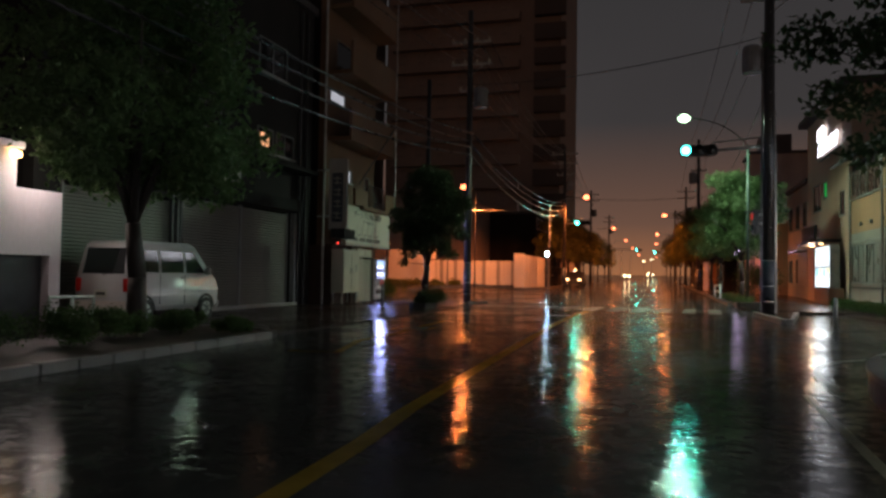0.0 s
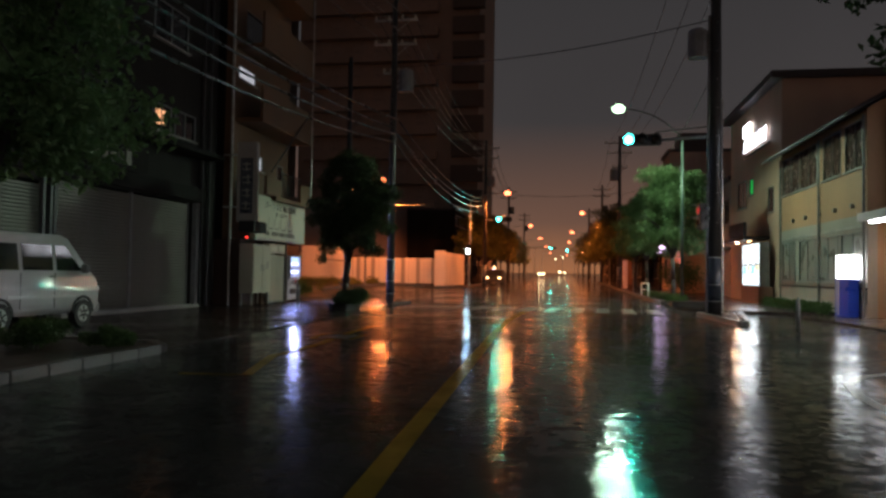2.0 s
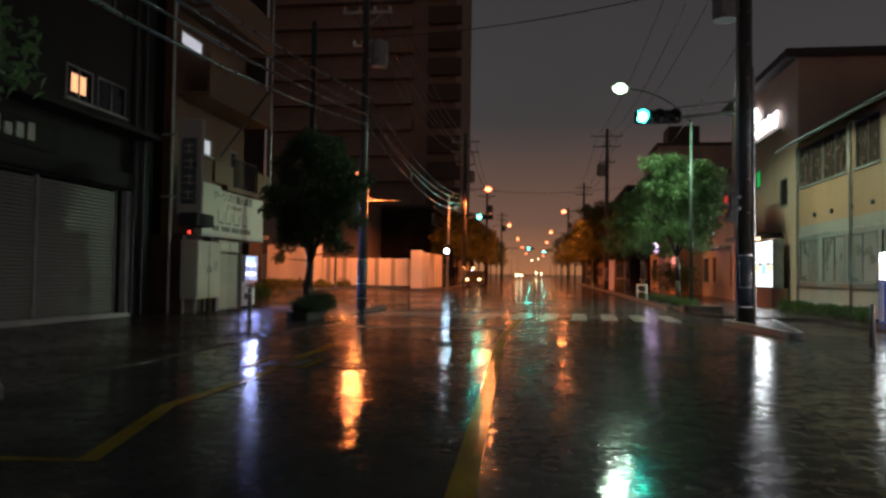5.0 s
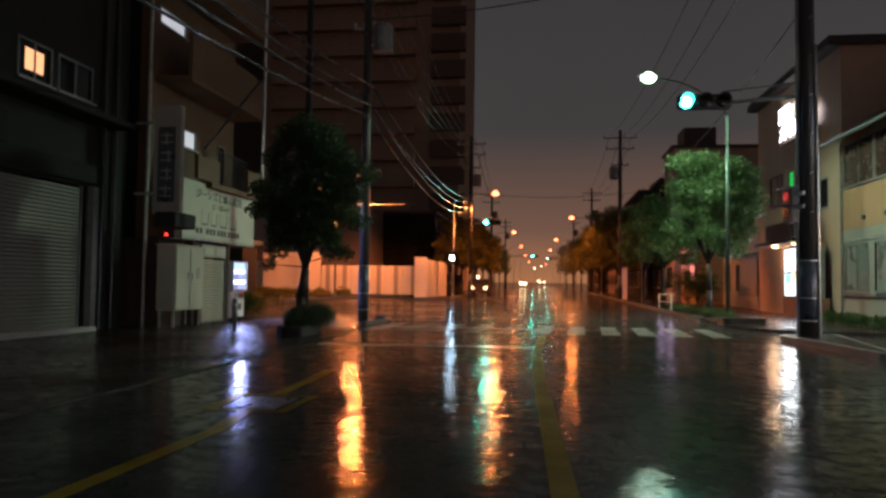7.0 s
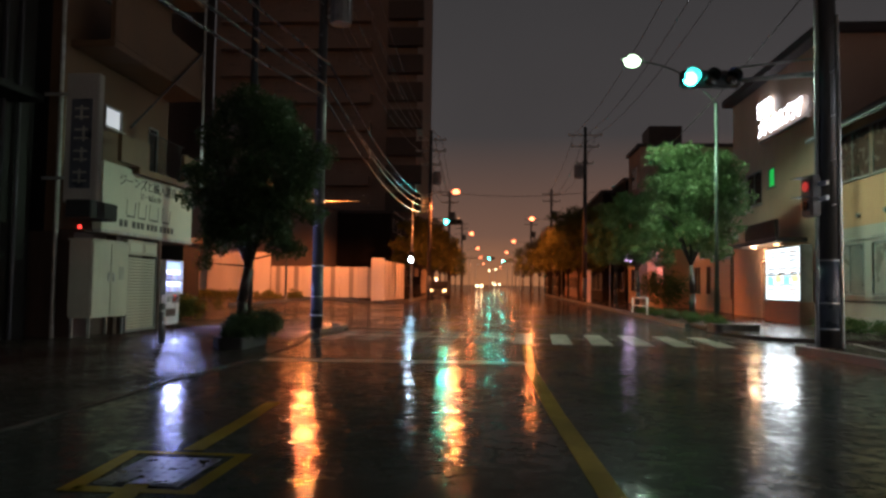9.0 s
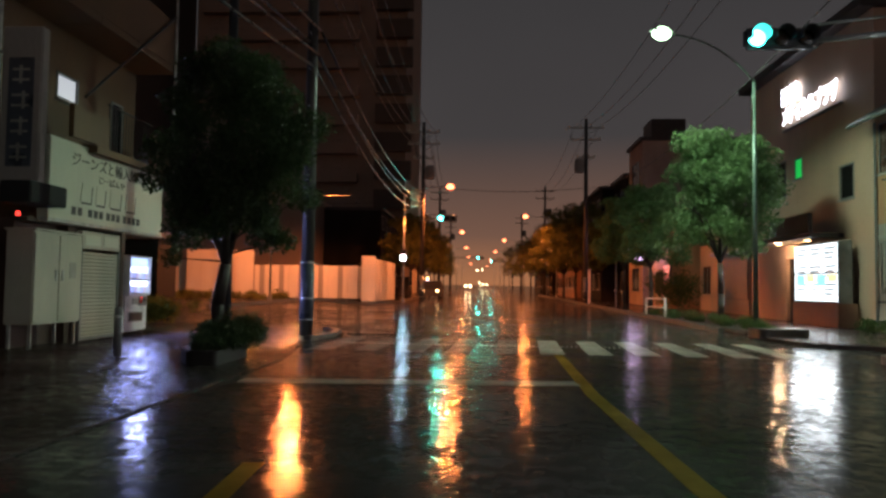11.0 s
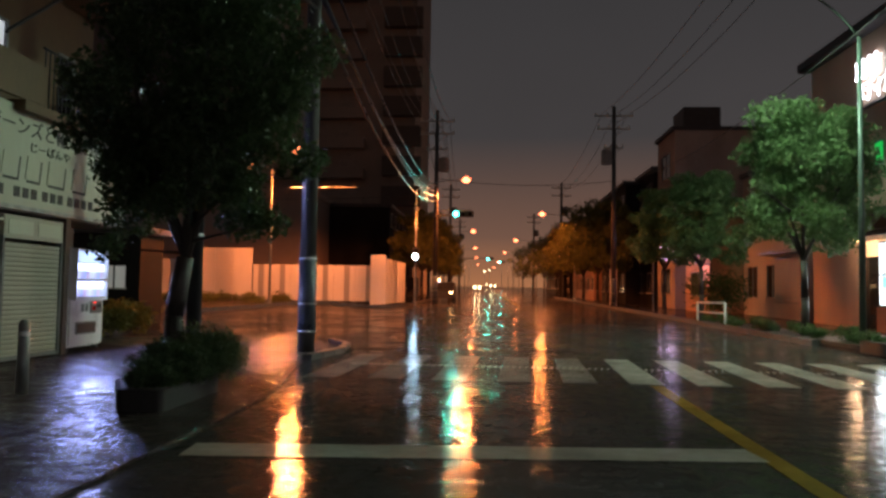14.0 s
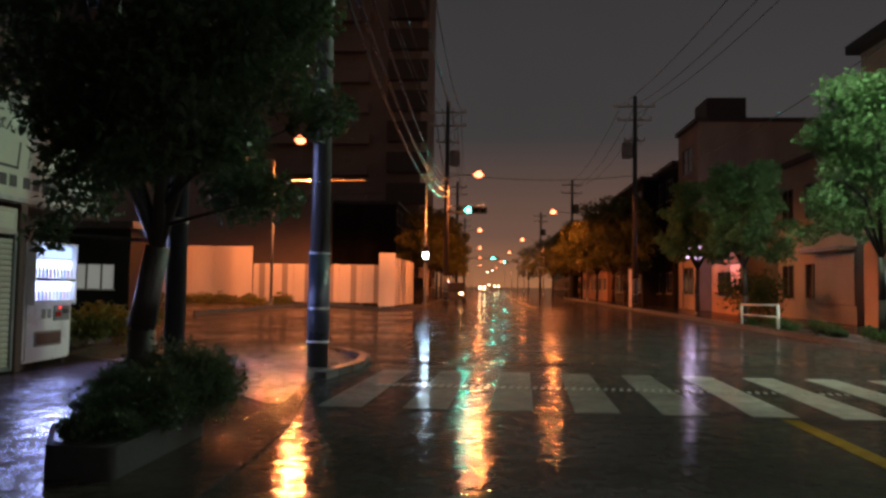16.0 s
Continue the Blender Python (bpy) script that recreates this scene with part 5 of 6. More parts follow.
# guard rail
gr = thing("guard_rail", (0, 0, 0), "short pale tubular guard rail at the kerb", "guard rail")
part("rail", tube((3.02, 43.55, 0.93), (2.93, 46.5, 0.90), 0.035, None, 10), "rail", gr, smooth=True)
part("rail", tube((3.02, 43.55, 0.58), (2.93, 46.5, 0.56), 0.025, None, 10), "rail", gr, smooth=True)
for x, y in ((3.02, 43.55), (2.93, 46.5)):
    part("post", tube((x, y, 0.1), (x, y, 0.94), 0.04, None, 10), "rail", gr, smooth=True)

# ---- right side: lit shop, beige building, clinic ----
sp = thing("corner_shop", (8.6, 14, 0), "corner shop with lit orange entrance and white strip lights", "shop")
part("wall", wall_with_holes(0, 0.3, -22, 13.2, 0.05, 3.3, [(9.2, 11.4, 0.05, 2.3), (-20, 8.3, 0.5, 2.5)]), "beige_render", sp)
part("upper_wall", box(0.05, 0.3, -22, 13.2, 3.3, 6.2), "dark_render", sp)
part("side_wall", box(0.3, 9, 12.9, 13.2, 0.05, 6.2), "beige_render", sp)
part("side_wall", box(0.3, 9, -22, -21.7, 0.05, 6.2), "beige_render", sp)
part("back_wall", box(9, 9.3, -22, 13.2, 0.05, 6.2), "beige_render", sp)
part("roof", box(-0.1, 9.3, -22, 13.3, 6.2, 6.45), "roof", sp)
part("canopy", box(-1.0, 0.0, -22, 13.2, 3.05, 3.3, 0.02), "white_wall", sp)
part("ceiling", box(0.3, 9, -21.7, 12.9, 3.0, 3.05), "white_wall", sp)
part("shop_floor", box(0.3, 9, -21.7, 12.9, 0.05, 0.07), "concrete", sp)
part("glass", box(0.12, 0.13, -20, 8.3, 0.5, 2.5), "shop", sp, "lit shop window")
for i in range(10):
    part("mullion", box(0.05, 0.20, -20 + i * 2.83, -19.93 + i * 2.83, 0.5, 2.5), "grey_metal", sp)
for z in (1.0, 1.5, 2.0):
    part("shelf", box(0.06, 0.11, -20, 8.3, z, z + 0.14), "curtain", sp)
for z in (2.15, 2.62):
    part("tube_light", box(0.02, 0.05, -20, 8.2, z, z + 0.10), "tube", sp, "white fluorescent tube")
part("tube_light", box(-0.75, -0.65, 8.6, 12.9, 2.99, 3.045), "tube", sp, "white tube under the canopy")
part("door_frame", box(-0.02, 0.1, 9.1, 9.2, 0.05, 2.4), "grey_metal", sp)
part("door_frame", box(-0.02, 0.1, 11.4, 11.5, 0.05, 2.4), "grey_metal", sp)
part("door_pane", box(0.12, 0.14, 9.2, 11.4, 0.06, 2.3), "cool_window", sp, "dim lit glass door")
part("notice", box(-0.02, -0.005, 11.7, 12.7, 0.9, 2.2), "white_wall", sp, "white notice board")
part("notice_bar", box(-0.03, -0.021, 11.9, 12.5, 1.95, 2.1), "blue_stand", sp)
part("wall_sign", box(-0.16, 0.04, 9.6, 12.0, 3.6, 4.9, 0.03), "white_sign", sp, "lit white wall sign")
for y in (10.2, 12.4):
    part("soffit_lamp", tube((-0.5, y, 3.02), (-0.5, y, 3.06), 0.10, None, 12), "entrance", sp, "round warm soffit lamp")
lamp("entrance_light", (8.1, 24.2, 2.9), (1.0, 0.55, 0.22), 70, 0.1)

bb = thing("beige_building", (8.3, 33, 0), "two-storey beige building with grey lower band", "building")
wins = [(-4.5, -2.8, 5.0, 6.5), (-2.3, -0.5, 5.0, 6.5), (0.3, 2.4, 5.0, 6.5), (2.6, 5.0, 5.0, 6.5)]
lows = [(-4.4, -2.4, 1.25, 2.8), (-2.0, 0.2, 1.25, 2.8), (0.5, 2.5, 1.25, 2.8), (3.1, 5.0, 1.25, 2.8)]
part("upper_wall", wall_with_holes(0, 0.3, -4.7, 5.3, 3.4, 6.8, wins), "beige_render", bb)
part("lower_wall", wall_with_holes(0, 0.3, -4.7, 5.3, 0.05, 3.4, lows), "grey_band", bb)
for y0, y1 in ((-4.7, -4.4), (5.0, 5.3)):
    part("side_wall", outline([(0.3, y0), (8, y0), (8, y1), (0.3, y1)], 0.05, 6.8), "beige_render", bb)
    gable = bmesh.new()
    tri = [gable.verts.new(p) for p in ((0.0, y0, 6.8), (8.0, y0, 6.8), (4.2, y0, 9.2), (0.0, y1, 6.8), (8.0, y1, 6.8), (4.2, y1, 9.2))]
    for f in ((0, 2, 1), (3, 4, 5), (0, 1, 4, 3), (1, 2, 5, 4), (2, 0, 3, 5)):
        gable.faces.new([tri[k] for k in f])
    part("gable", gable, "beige_render", bb)
part("back_wall", box(8, 8.3, -4.7, 5.3, 0.05, 6.8), "beige_render", bb)
for xa, za, xb, zb in ((-0.75, 6.45, 4.25, 9.42), (9.0, 6.45, 4.15, 9.42)):
    slope = bmesh.new()
    q = [slope.verts.new(p) for p in ((xa, -5.1, za), (xb, -5.1, zb), (xb, 5.38, zb), (xa, 5.38, za))]
    f = slope.faces.new(q)
    r = bmesh.ops.extrude_face_region(slope, geom=[f])
    bmesh.ops.translate(slope, verts=[v for v in r["geom"] if isinstance(v, bmesh.types.BMVert)], vec=(0, 0, 0.16))
    bmesh.ops.recalc_face_normals(slope, faces=slope.faces)
    part("roof_slope", slope, "roof", bb)
part("gutter", tube((-0.80, -5.1, 6.50), (-0.80, 5.38, 6.50), 0.06, None, 10), "grey_metal", bb)
for w in wins:
    window(bb, 0, w[0], w[1], w[2], w[3], -1, "brown_glass", 1)
for w in lows:
    window(bb, 0, w[0], w[1], w[2], w[3], -1, "pale_glass", 1)
part("ledge", box(-0.06, 0.0, -4.7, 5.3, 2.95, 3.05, 0.01), "concrete", bb)
part("plinth", box(-0.05, 0.0, -4.7, 5.3, 0.05, 0.5, 0.01), "concrete", bb)
part("rail_strip", box(-0.05, -0.001, -4.7, 5.3, 0.95, 1.02), "dark_metal", bb)
for y in (-4.62, -0.15, 5.15):
    part("downpipe", tube((-0.08, y, 0.05), (-0.08, y, 6.6), 0.045, None, 8), "grey_metal", bb)
for i in range(5):
    part("vent", tube((-0.10, -3.5 + i * 1.7, 3.75), (0.0, -3.5 + i * 1.7, 3.75), 0.08, 0.08, 12), "grey_metal", bb)
hedge = thing("hedge", (7.6, 33, 0.05), "low dark hedge along the building's foot", "hedge")
me = leaves(77, [(random.uniform(-0.25, 0.25), -2.9 + i * 0.28, 0.22, 0.3) for i in range(28)], 4200, 0.08, 0.8)
me.materials.append(M["shrub"])
hf = new("foliage", me)
hf.parent = hedge

cl = thing("clinic_building", (8.35, 42.4, 0), "tall beige clinic building with lit roof sign", "building")
cw = [(1.45, 2.1, 5.75, 6.5), (-2.6, -1.7, 4.5, 5.6), (3.0, 5.0, 5.2, 6.6)]
part("wall", wall_with_holes(0, 0.3, -4.0, 7.0, 0.1, 10.4, cw + [(1.4, 3.0, 0.1, 2.6)]), "clinic_wall", cl)
part("side_wall", box(0.3, 9, -4.0, -3.7, 0.1, 10.4), "clinic_wall", cl)
part("side_wall", box(0.3, 9, 6.7, 7.0, 0.1, 10.4), "clinic_wall", cl)
part("back_wall", box(9, 9.3, -4, 7, 0.1, 10.4), "clinic_wall", cl)
part("roof", box(-0.5, 9.5, -4.2, 7.2, 10.4, 10.75, 0.02), "roof", cl)
window(cl, 0, 1.45, 2.1, 5.75, 6.5, -1, "green_window", 0)
window(cl, 0, -2.6, -1.7, 4.5, 5.6, -1, "glass_dark", 0)
window(cl, 0, 3.0, 5.0, 5.2, 6.6, -1, "glass_dark", 1)
part("door_pane", box(0.12, 0.14, 1.4, 3.0, 0.1, 2.6), "glass_dark", cl, "dark glass entrance door")
part("canopy", box(-1.15, 0.0, -1.9, 3.6, 3.15, 3.32, 0.02), "dark_metal", cl)
part("canopy_sign", box(-1.2, -1.05, -1.9, 1.6, 3.33, 4.0, 0.02), "dark_metal", cl)
for y in (-0.4, 2.2):
    part("soffit_lamp", tube((-0.6, y, 3.11), (-0.6, y, 3.15), 0.10, None, 12), "entrance", cl, "round warm soffit lamp")
lamp("entrance_light", (7.7, 44.6, 2.85), (1.0, 0.60, 0.34), 65, 0.1)
mb = thing("lit_notice_board", (7.72, 41.1, 0.1), "brightly lit white notice board on a brick base", "sign")
part("base", box(-0.15, 0.5, -1.8, 1.8, 0.0, 0.8, 0.01), "brick_red", mb)
part("case", box(-0.10, 0.35, -1.75, 1.75, 0.8, 2.9, 0.02), "grey_metal", mb)
for i in range(3):
    for z0, z1 in ((1.84, 2.82), (0.86, 1.78)):
        part("panel", box(-0.12, -0.101, -1.68 + i * 1.13, -0.60 + i * 1.13, z0, z1), "board", mb, "glowing white panel")
for i in range(4):
    part("colour_band", box(-0.126, -0.121, -1.66 + i * 0.83, -1.02 + i * 0.83, 1.52 - 0.12 * (i % 2), 1.76), "menu_cyan" if i % 2 else "menu_yellow", mb)
for i in range(9):
    for k in range(2 if i % 3 else 3):
        y, z = -1.6 + (i % 3) * 1.13, 2.66 - 0.16 * k - 0.62 * (i // 3)
        part("text_bar", box(-0.125, -0.121, y + 0.1 * k, y + 0.85 - 0.1 * (i % 2), z - 0.03, z + 0.03), "letter_faded", mb)
panel_lamp("notice_board_light", (7.56, 41.1, 1.85), (4.0, 41.1, 1.2), 3.3, 1.9, (0.88, 0.95, 1.0), 190)
panel_lamp("wall_sign_light", (8.05, 42.9, 8.4), (2.0, 42.6, 7.6), 4.7, 1.0, (0.88, 0.90, 1.0), 30)
rs = thing("lit_wall_sign", (8.2, 42.9, 7.85), "glowing white letter sign high on the clinic", "sign")
part("rail", box(0.0, 0.14, -2.5, 2.5, -0.05, 0.02), "grey_metal", rs)
writing("lettering", "メディカルプラザ", 0.82, "white_sign", rs, pose(-0.02, 0, 0.45) @ FACE_W, "glowing white letters", 0.06, width=4.7)
for i, y in enumerate((2.1, 1.25)):
    bm = box(-0.05, 0.03, y - 0.30, y + 0.30, 1.02, 1.12)
    add_box(bm, -0.05, 0.03, y - 0.30, y + 0.30, 1.50, 1.60)
    add_box(bm, -0.05, 0.03, y - 0.26, y - 0.14, 1.02, 1.68)
    add_box(bm, -0.05, 0.03, y + 0.14, y + 0.26, 1.02, 1.68)
    add_box(bm, -0.05, 0.03, y - 0.28, y + 0.28, 1.26, 1.35)
    part("name_shape", bm, "white_sign", rs, "glowing white sign shape")

bs = thing("blue_sign_stand", (8.0, 29.2, 0.05), "blue sign stand with a lit white top", "sign", 8)
part("base", box(-0.18, 0.18, -0.44, 0.44, 0.0, 1.22, 0.015), "blue_stand", bs)
part("top", box(-0.16, 0.16, -0.42, 0.42, 1.24, 2.05, 0.05), "white_wall", bs)
for s in (-1, 1):
    part("lit_face", box(s * 0.161 - 0.004, s * 0.161 + 0.004, -0.39, 0.39, 1.27, 2.02), "menu", bs, "glowing white face")
part("lit_face", box(-0.14, 0.14, -0.424, -0.420, 1.27, 2.02), "menu", bs, "glowing white face")
part("mark", box(-0.172, -0.166, -0.05, 0.05, 1.4, 1.85), "menu_yellow", bs)
part("white_stripe", box(-0.185, -0.181, 0.18, 0.26, 0.05, 1.2), "white_wall", bs)
part("white_stripe", box(-0.185, -0.181, 0.32, 0.36, 0.05, 1.2), "white_wall", bs)
bo = thing("bollard", (4.35, 21.6, 0.0), "thin dark post beside the side street", "bollard")
part("post", tube((0, 0, 0), (0, 0, 0.78), 0.05, 0.048, 14), "grey_metal", bo, smooth=True)
part("cap", tube((0, 0, 0.78), (0, 0, 0.82), 0.05, 0.025, 14), "grey_metal", bo)
rp = thing("round_planter", (4.25, 7.6, 0.0), "round brown brick planter with dark plants", "planter")
plan = [(2.18 * math.cos(i * math.pi / 20), 4.5 * math.sin(i * math.pi / 20)) for i in range(40)]
part("wall", outline(plan, 0.0, 0.25, 0.0), "planter_brick", rp)
part("coping", outline([(x * 1.01, y * 1.01) for x, y in plan], 0.25, 0.31, 0.02), "kerb", rp)
part("soil", outline([(x * 0.88, y * 0.93) for x, y in plan], 0.26, 0.316, 0.0), "soil", rp)
for i, (x, y) in enumerate(((3.1, 9.9), (2.8, 8.7), (2.75, 7.4), (3.4, 10.6), (2.85, 9.3), (2.75, 8.0), (4.1, 11.2), (2.8, 6.7), (4.0, 9.3), (3.5, 8.2), (4.8, 10.4), (3.6, 6.4))):
    shrub((x, y, 0.31), "dark leafy plant in the round planter", 160 + i, 0.5, 0.55, 0.40, 1500, 0.08, "planter plants")

tree((4.6, 10.6, 0.31), "dark leafy tree growing from the round planter", 71, 6.8, 2.1, 2.1, 0.13, 26000, "leaf_dark", 0.11, clumps=52,
     sprigs=((-2.3, -1.2, 2.4, 0.40), (-2.5, -0.8, 3.1, 0.5), (-2.8, -0.4, 3.9, 0.55), (-2.4, -1.0, 4.6, 0.6), (-2.7, 0.2, 5.2, 0.6), (-2.1, -1.1, 3.7, 0.5)))

# buildings further along the right pavement
def plain_block(name, x, y, w, d, h, material, label, category="building", storeys=3, face=-1, rows=(), sill=1.0):
    z = rise(x, y)
    t = thing(name, (x, y, z - 0.05), label, category)
    hs = []
    fh = h / storeys
    n = max(1, int(d / 2.6))
    for s in range(storeys):
        for i in range(n):
            a = -d / 2 + (i + 0.25) * d / n
            hs.append((a, a + d / n * 0.5, s * fh + sill, s * fh + sill + fh * 0.42))
    x0, x1 = (0, 0.25) if face < 0 else (-0.25, 0)
    part("wall", wall_with_holes(x0, x1, -d / 2, d / 2, 0, h, hs), material, t)
    far = (0.25, w) if face < 0 else (-w, -0.25)
    part("side_wall", box(*far, -d / 2, -d / 2 + 0.25, 0, h), material, t)
    part("side_wall", box(*far, d / 2 - 0.25, d / 2, 0, h), material, t)
    e2 = (w, w + 0.2) if face < 0 else (-w - 0.2, -w)
    part("back_wall", box(*e2, -d / 2, d / 2, 0, h), material, t)
    part("roof", box(-0.2 if face < 0 else -w - 0.2, w + 0.2 if face < 0 else 0.2, -d / 2 - 0.1, d / 2 + 0.1, h, h + 0.25), "roof", t)
    for k in hs:
        window(t, 0, *k, face, "glass_dark", 1)
    return t


rh = plain_block("row_house", 8.6, 54.5, 8, 8.0, 7.2, "grey_band", "two-storey pale house behind the street trees", "house", 2)
sh = part("shutter", box(-0.06, -0.012, -4.0, -0.4, 0.75, 2.85, 0.01), "grey_metal", rh, "wide closed grey roller shutter")
for i in range(17):
    part("slat", box(-0.078, -0.062, -3.95, -0.45, 0.80 + i * 0.118, 0.80 + i * 0.118 + 0.10, 0.004), "grey_band", sh)
part("canopy", box(-0.7, -0.012, -4.1, -0.3, 2.95, 3.08, 0.02), "grey_metal", rh)
ob = plain_block("apartment_block", 6.9, 68.6, 9, 4.8, 11.4, "tan_tile", "three-storey weathered tan apartment block", "building", 3)
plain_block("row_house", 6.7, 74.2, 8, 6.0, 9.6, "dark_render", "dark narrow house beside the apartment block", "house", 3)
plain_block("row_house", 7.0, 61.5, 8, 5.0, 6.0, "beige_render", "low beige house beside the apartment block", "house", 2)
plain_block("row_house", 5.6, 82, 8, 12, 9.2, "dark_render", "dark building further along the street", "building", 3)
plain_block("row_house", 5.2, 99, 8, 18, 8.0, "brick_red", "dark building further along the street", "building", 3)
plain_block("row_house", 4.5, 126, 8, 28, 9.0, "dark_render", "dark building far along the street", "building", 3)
ac = thing("rooftop_tank", (9.0, 69, rise(6.9, 68.6) + 11.6), "dark box on the apartment block's roof", "tank")
part("body", box(-1.2, 1.2, -1.4, 1.4, 0, 1.6, 0.03), "roof", ac)
pk = thing("lit_window_sign", (7.0, 59.6, 1.75), "dim pink lit window of the low house", "window")
part("pane", box(-0.10, -0.06, -0.7, 0.7, -0.1, 1.0), "pink", pk, "pink lit pane")
part("frame", box(-0.055, -0.005, -0.8, 0.8, -0.2, 1.1), "dark_metal", pk)
pu = thing("small_lit_sign", (5.9, 63.6, 3.2), "small purple-white lit sign on the wall", "sign")
part("face", box(-0.5, 0.5, -0.06, 0.06, 0.0, 0.75, 0.02), "purple", pu)
part("bracket", box(0.5, 1.1, -0.03, 0.03, 0.3, 0.4), "galv", pu)
lamp("small_sign_light", (5.6, 63.1, 3.4), (0.8, 0.65, 1.0), 18, 0.2)
rl = thing("red_lamp", (3.15, 55.0, 5.6), "small red lamp on a thin post", "lamp")
part("lamp", tube((0, 0, 0.1), (0, 0, 0.3), 0.11, 0.09, 12), "red", rl)
part("post", tube((0, 0.05, -5.4), (0, 0.05, 0.1), 0.03, None, 8), "grey_metal", rl)
shrub((6.3, 54.5, 0.2), "large dark rounded bush beside the pavement", 190, 1.3, 1.5, 2.2, 3600, 0.12)
wp = thing("white_post", (3.6, 69.5, rise(3.6, 69.5)), "pale lit gate post beside the far pavement", "post")
part("post", box(-0.2, 0.2, -0.2, 0.2, 0, 2.4, 0.02), "white_wall", wp)
part("cap", box(-0.26, 0.26, -0.26, 0.26, 2.4, 2.5, 0.02), "concrete", wp)

# ---- far corner: site fence, white wall, verge ----
fx0, fx1, fy = -17.35, -11.0, 57.3
fence = thing("site_fence", (0, 0, 0), "white and grey steel site fence panels", "fence")
n = 22
w = (fx1 - fx0) / n
for i in range(n):
    x = fx0 + i * w
    k = "fence_grey" if i % 4 in (1,) else "fence_white"
    z = 0.52
    d = 0.025 * (i % 2)
    part("panel", box(x + 0.004, x + w - 0.004, fy + d, fy + d + 0.03, z, z + 1.87 + 0.012 * (i % 3), 0.004), k, fence)
for i in range(8):
    part("post", box(fx0 + i * 0.9, fx0 + 0.05 + i * 0.9, fy + 0.07, fy + 0.12, 0.2, 2.35), "galv", fence)
for z in (0.9, 2.0):
    part("rail", tube((fx0, fy + 0.065, z), (fx1, fy + 0.065, z), 0.022, None, 8), "galv", fence)
sw = thing("site_wall", (0, 0, 0), "tall pale board wall beside the fence", "wall")
for i in range(4):
    part("board", box(-21.4 + i, -20.405 + i, fy - 0.05, fy + 0.02, 0.35, 3.25, 0.005), "fence_white", sw)
for i in range(4):
    part("board", box(-25.8 + i * 1.08, -24.73 + i * 1.08, fy + 0.4, fy + 0.46, 0.35, 2.65, 0.005), "fence_white", sw)
sw = thing("site_wall", (0, 0, 0), "pale panel wall running along the far street", "wall")
for i in range(9):
    a = Vector((-10.95, 57.2)).lerp(Vector((-10.6, 70)), i / 9)
    part("board", box(a.x - 0.03, a.x + 0.03, a.y + 0.004, a.y + 1.41, 0.3, 2.98, 0.005), "fence_white", sw)
sw = thing("site_wall", (0, 0, 0), "pale end panel of the site wall", "wall")
part("board", box(-11.0, -10.2, 56.95, 57.0, 0.4, 2.98, 0.005), "fence_white", sw)
verge = thing("verge_grass", (0, 0, 0), "low weeds and grass before the site wall", "grass", kind="stuff")
rnd = random.Random(5)
me = leaves(301, [(rnd.uniform(-24, -15.2), rnd.uniform(54.2, 56.6), 0.45 + rnd.uniform(0, 0.25), rnd.uniform(0.25, 0.45)) for _ in range(70)], 7000, 0.12, 0.8)
me.materials.append(M["leaf_street"])
vf = new("foliage", me)
vf.parent = verge
me = leaves(302, [(rnd.uniform(-14.5, -12.5), rnd.uniform(33.5, 36.0), 0.35 + rnd.uniform(0, 0.3), rnd.uniform(0.25, 0.4)) for _ in range(26)], 3200, 0.11, 0.9)
me.materials.append(M["leaf_street"])
vg = thing("hedge", (0, 0, 0.05), "rough hedge beside the vending machine", "hedge")
vf = new("foliage", me)
vf.parent = vg

# towers behind
def tower(x0, x1, y0, y1, h, material, label, floors, bays, strip=None):
    t = thing("apartment_tower", (x0, y0, 0), label, "apartment tower")
    W, D = x1 - x0, y1 - y0
    part("body", box(0, W, 0, D, 0, h), material, t)
    part("parapet", box(-0.1, W + 0.1, -0.1, D + 0.1, h, h + 0.9), material, t)
    fh = h / floors
    for f in range(1, floors):
        part("balcony", box(W * 0.04, W * 0.78, -1.0, -0.002, f * fh, f * fh + 1.1), material, t)
    first = None
    for f in range(floors):
        for b in range(bays):
            x = W * 0.06 + b * W * 0.72 / bays
            wob = part("window", box(0, W * 0.72 / bays * 0.6, -0.03, 0.04, 0, fh * 0.55), "tower_glass", t) if first is None else new("window", first.data)
            first = first or wob
            wob.parent = t
            wob.matrix_basis = pose(x, 0, f * fh + fh * 0.35)
    if strip:
        for f in range(floors):
            part("landing", box(W * 0.86, W + 0.7, -0.9, -0.002, f * fh + 0.3, f * fh + fh * 0.75), "tower_dark", t)
    return t


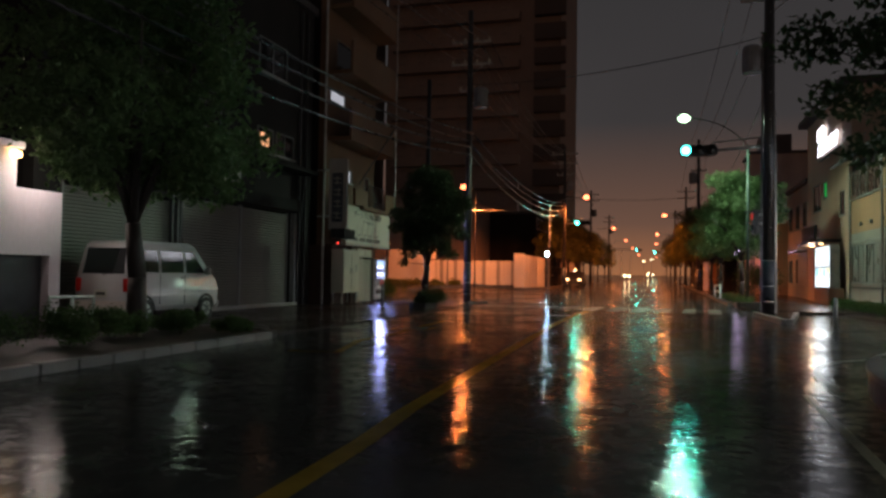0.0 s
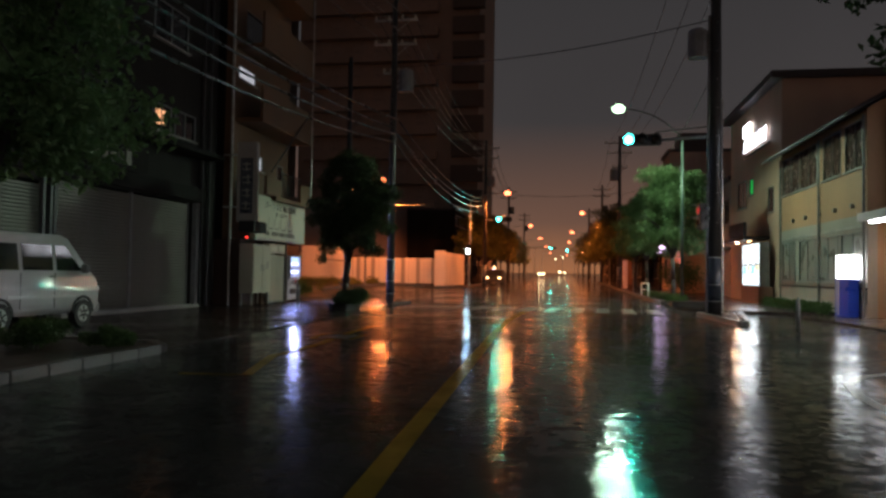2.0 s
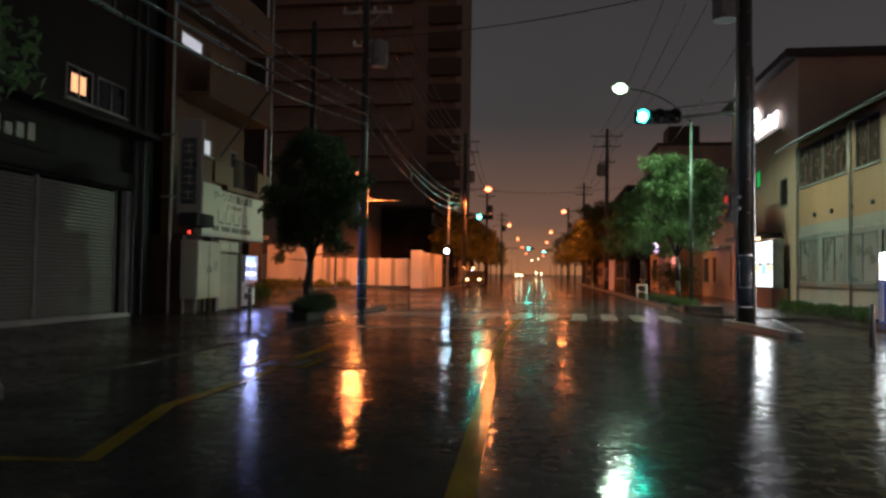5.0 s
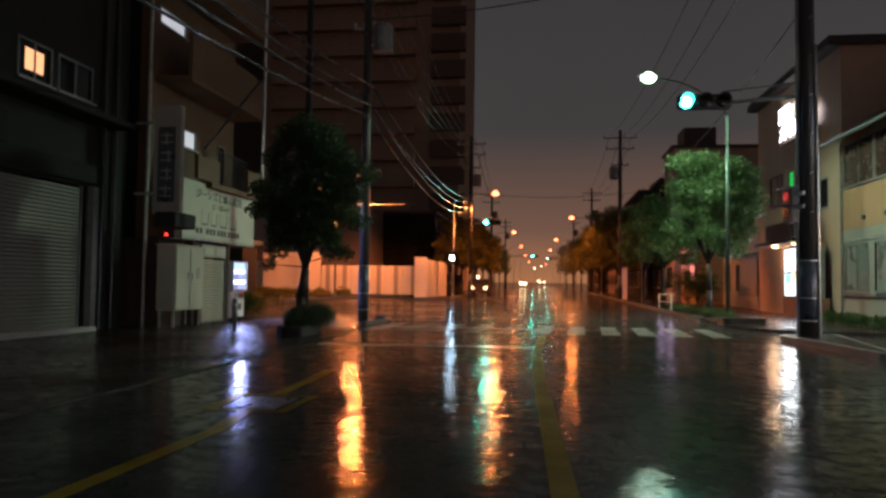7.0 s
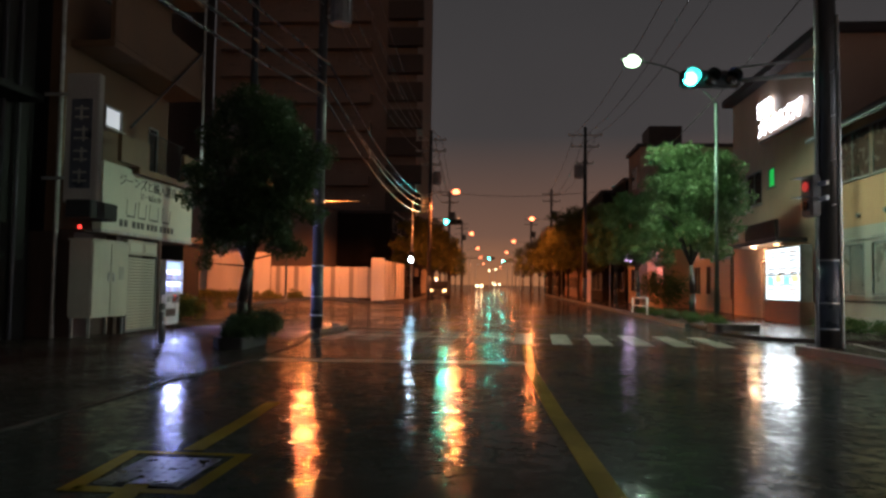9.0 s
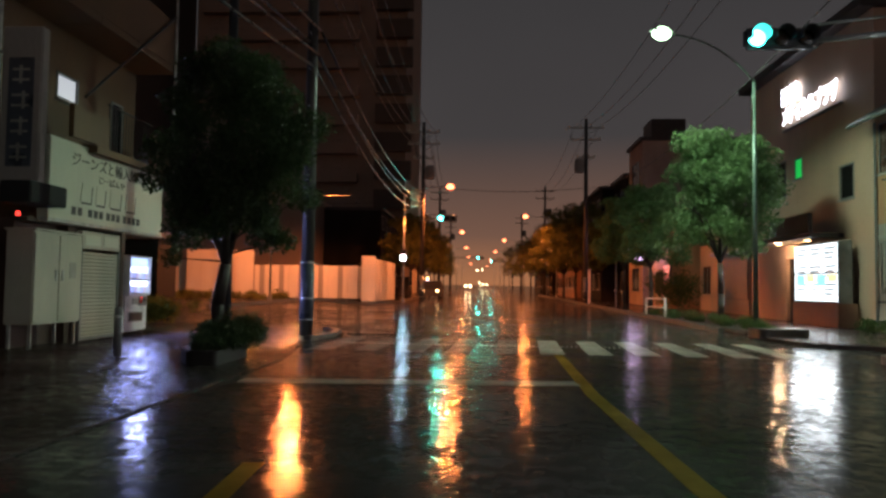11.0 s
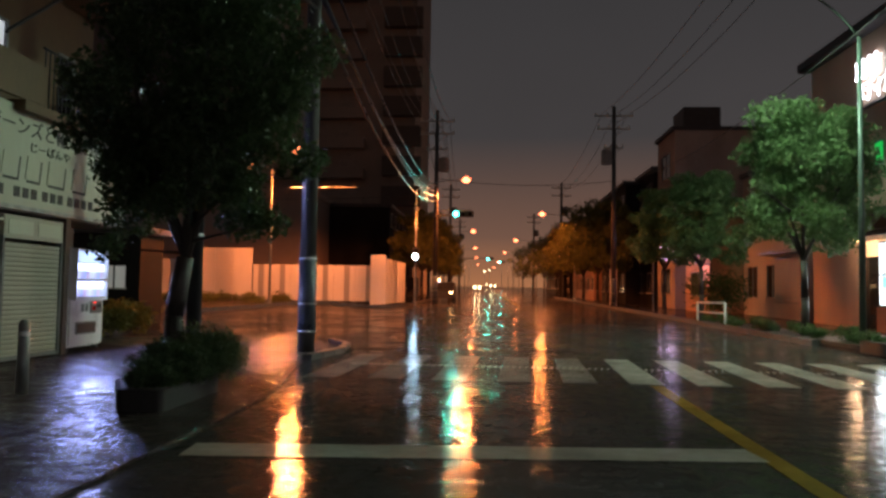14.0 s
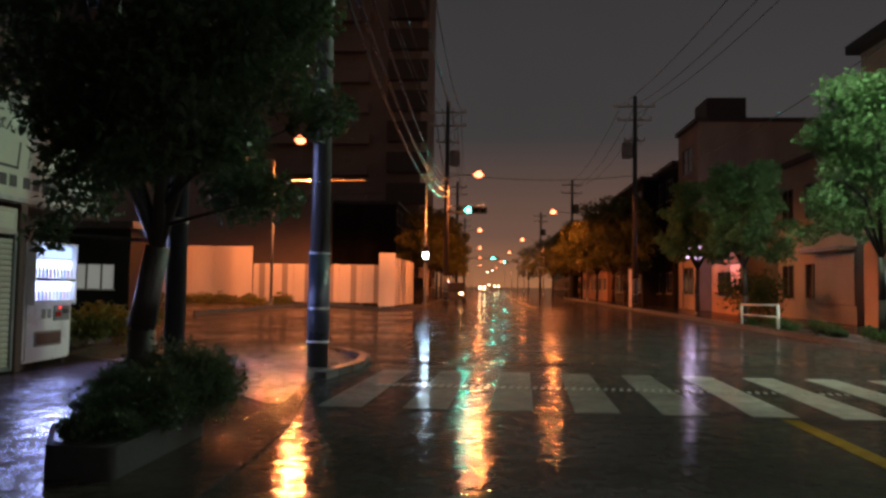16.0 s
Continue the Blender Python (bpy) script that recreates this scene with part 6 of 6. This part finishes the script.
tower(-36.0, -12.6, 94.3, 112, 62, "tower", "tall dark apartment tower behind the fence", 20, 6, True)
tower(-62.0, -40.0, 84, 104, 55, "tower_dark", "second dark apartment tower beyond the side street", 18, 5)
lo = thing("low_block", (-30, 72, 0), "dark low block behind the site fence", "building")
part("body", box(-8, 12, 0, 12, 0, 8.0), "tower", lo)
part("parapet", box(-8.1, 12.1, -0.1, 12.1, 8.0, 8.5), "tower", lo)
# street end: dark mass and small far lamps
plain_block("row_house", -13.0, 90, 8, 22, 7.5, "dark_render", "dark building on the far side of the street", "building", 3, 1)
plain_block("row_house", -13.6, 118, 8, 26, 8.5, "dark_render", "dark building on the far side of the street", "building", 3, 1)
for i, (x, y, z, k) in enumerate(((-7.2, 150, 1.6, "far_white"), (-6.4, 150, 1.6, "far_white"), (-4.2, 210, 2.2, "far_white"), (-3.0, 230, 2.3, "far_white"), (-6.0, 240, 6.5, "far_white"), (-4.5, 300, 8.5, "far_white"), (-5.5, 300, 3.2, "far_white"), (-8.6, 76, 1.7, "purple"), (-8.9, 80, 2.0, "entrance"))):
    fl = thing("far_light", (x, y, z), "tiny distant street light in the rain", "light", group="far lights")
    r = 0.11 if y < 100 else 0.22
    bm = bmesh.new()
    bmesh.ops.create_uvsphere(bm, u_segments=10, v_segments=6, radius=r)
    part("bulb", bm, k, fl)
    part("post", tube((0, r, -(z - rise(x, y))), (0, r, 0), 0.04, None, 6), "grey_metal", fl)
# parked car with tail lights on the far left
far_car = thing("car", (-8.0, 72.5, rise(-8, 72.5) + 0.02), "dark parked car with lit lamps far off", "car")
bm = side_profile([(-2, 0.3), (-2, 0.8), (-1.5, 0.95), (-0.9, 1.42), (0.7, 1.42), (1.3, 0.95), (2.0, 0.8), (2.0, 0.3)], -0.75, 0.75)
part("body", bm, "dark_metal", far_car)
for s in (-0.55, 0.55):
    part("lamp", box(s - 0.12, s + 0.12, -2.03, -1.98, 0.62, 0.76), "entrance", far_car)
    for y in (-1.2, 1.2):
        part("wheel", tube((s * 1.1, y, 0.3), (s * 1.4, y, 0.3), 0.3, None, 16), "rubber", far_car)
# the row behind the camera, closing the street
plain_block("row_house", -14.5, -14, 8, 26, 9.0, "dark_render", "dark building behind the planting strip", "building", 3, 1)
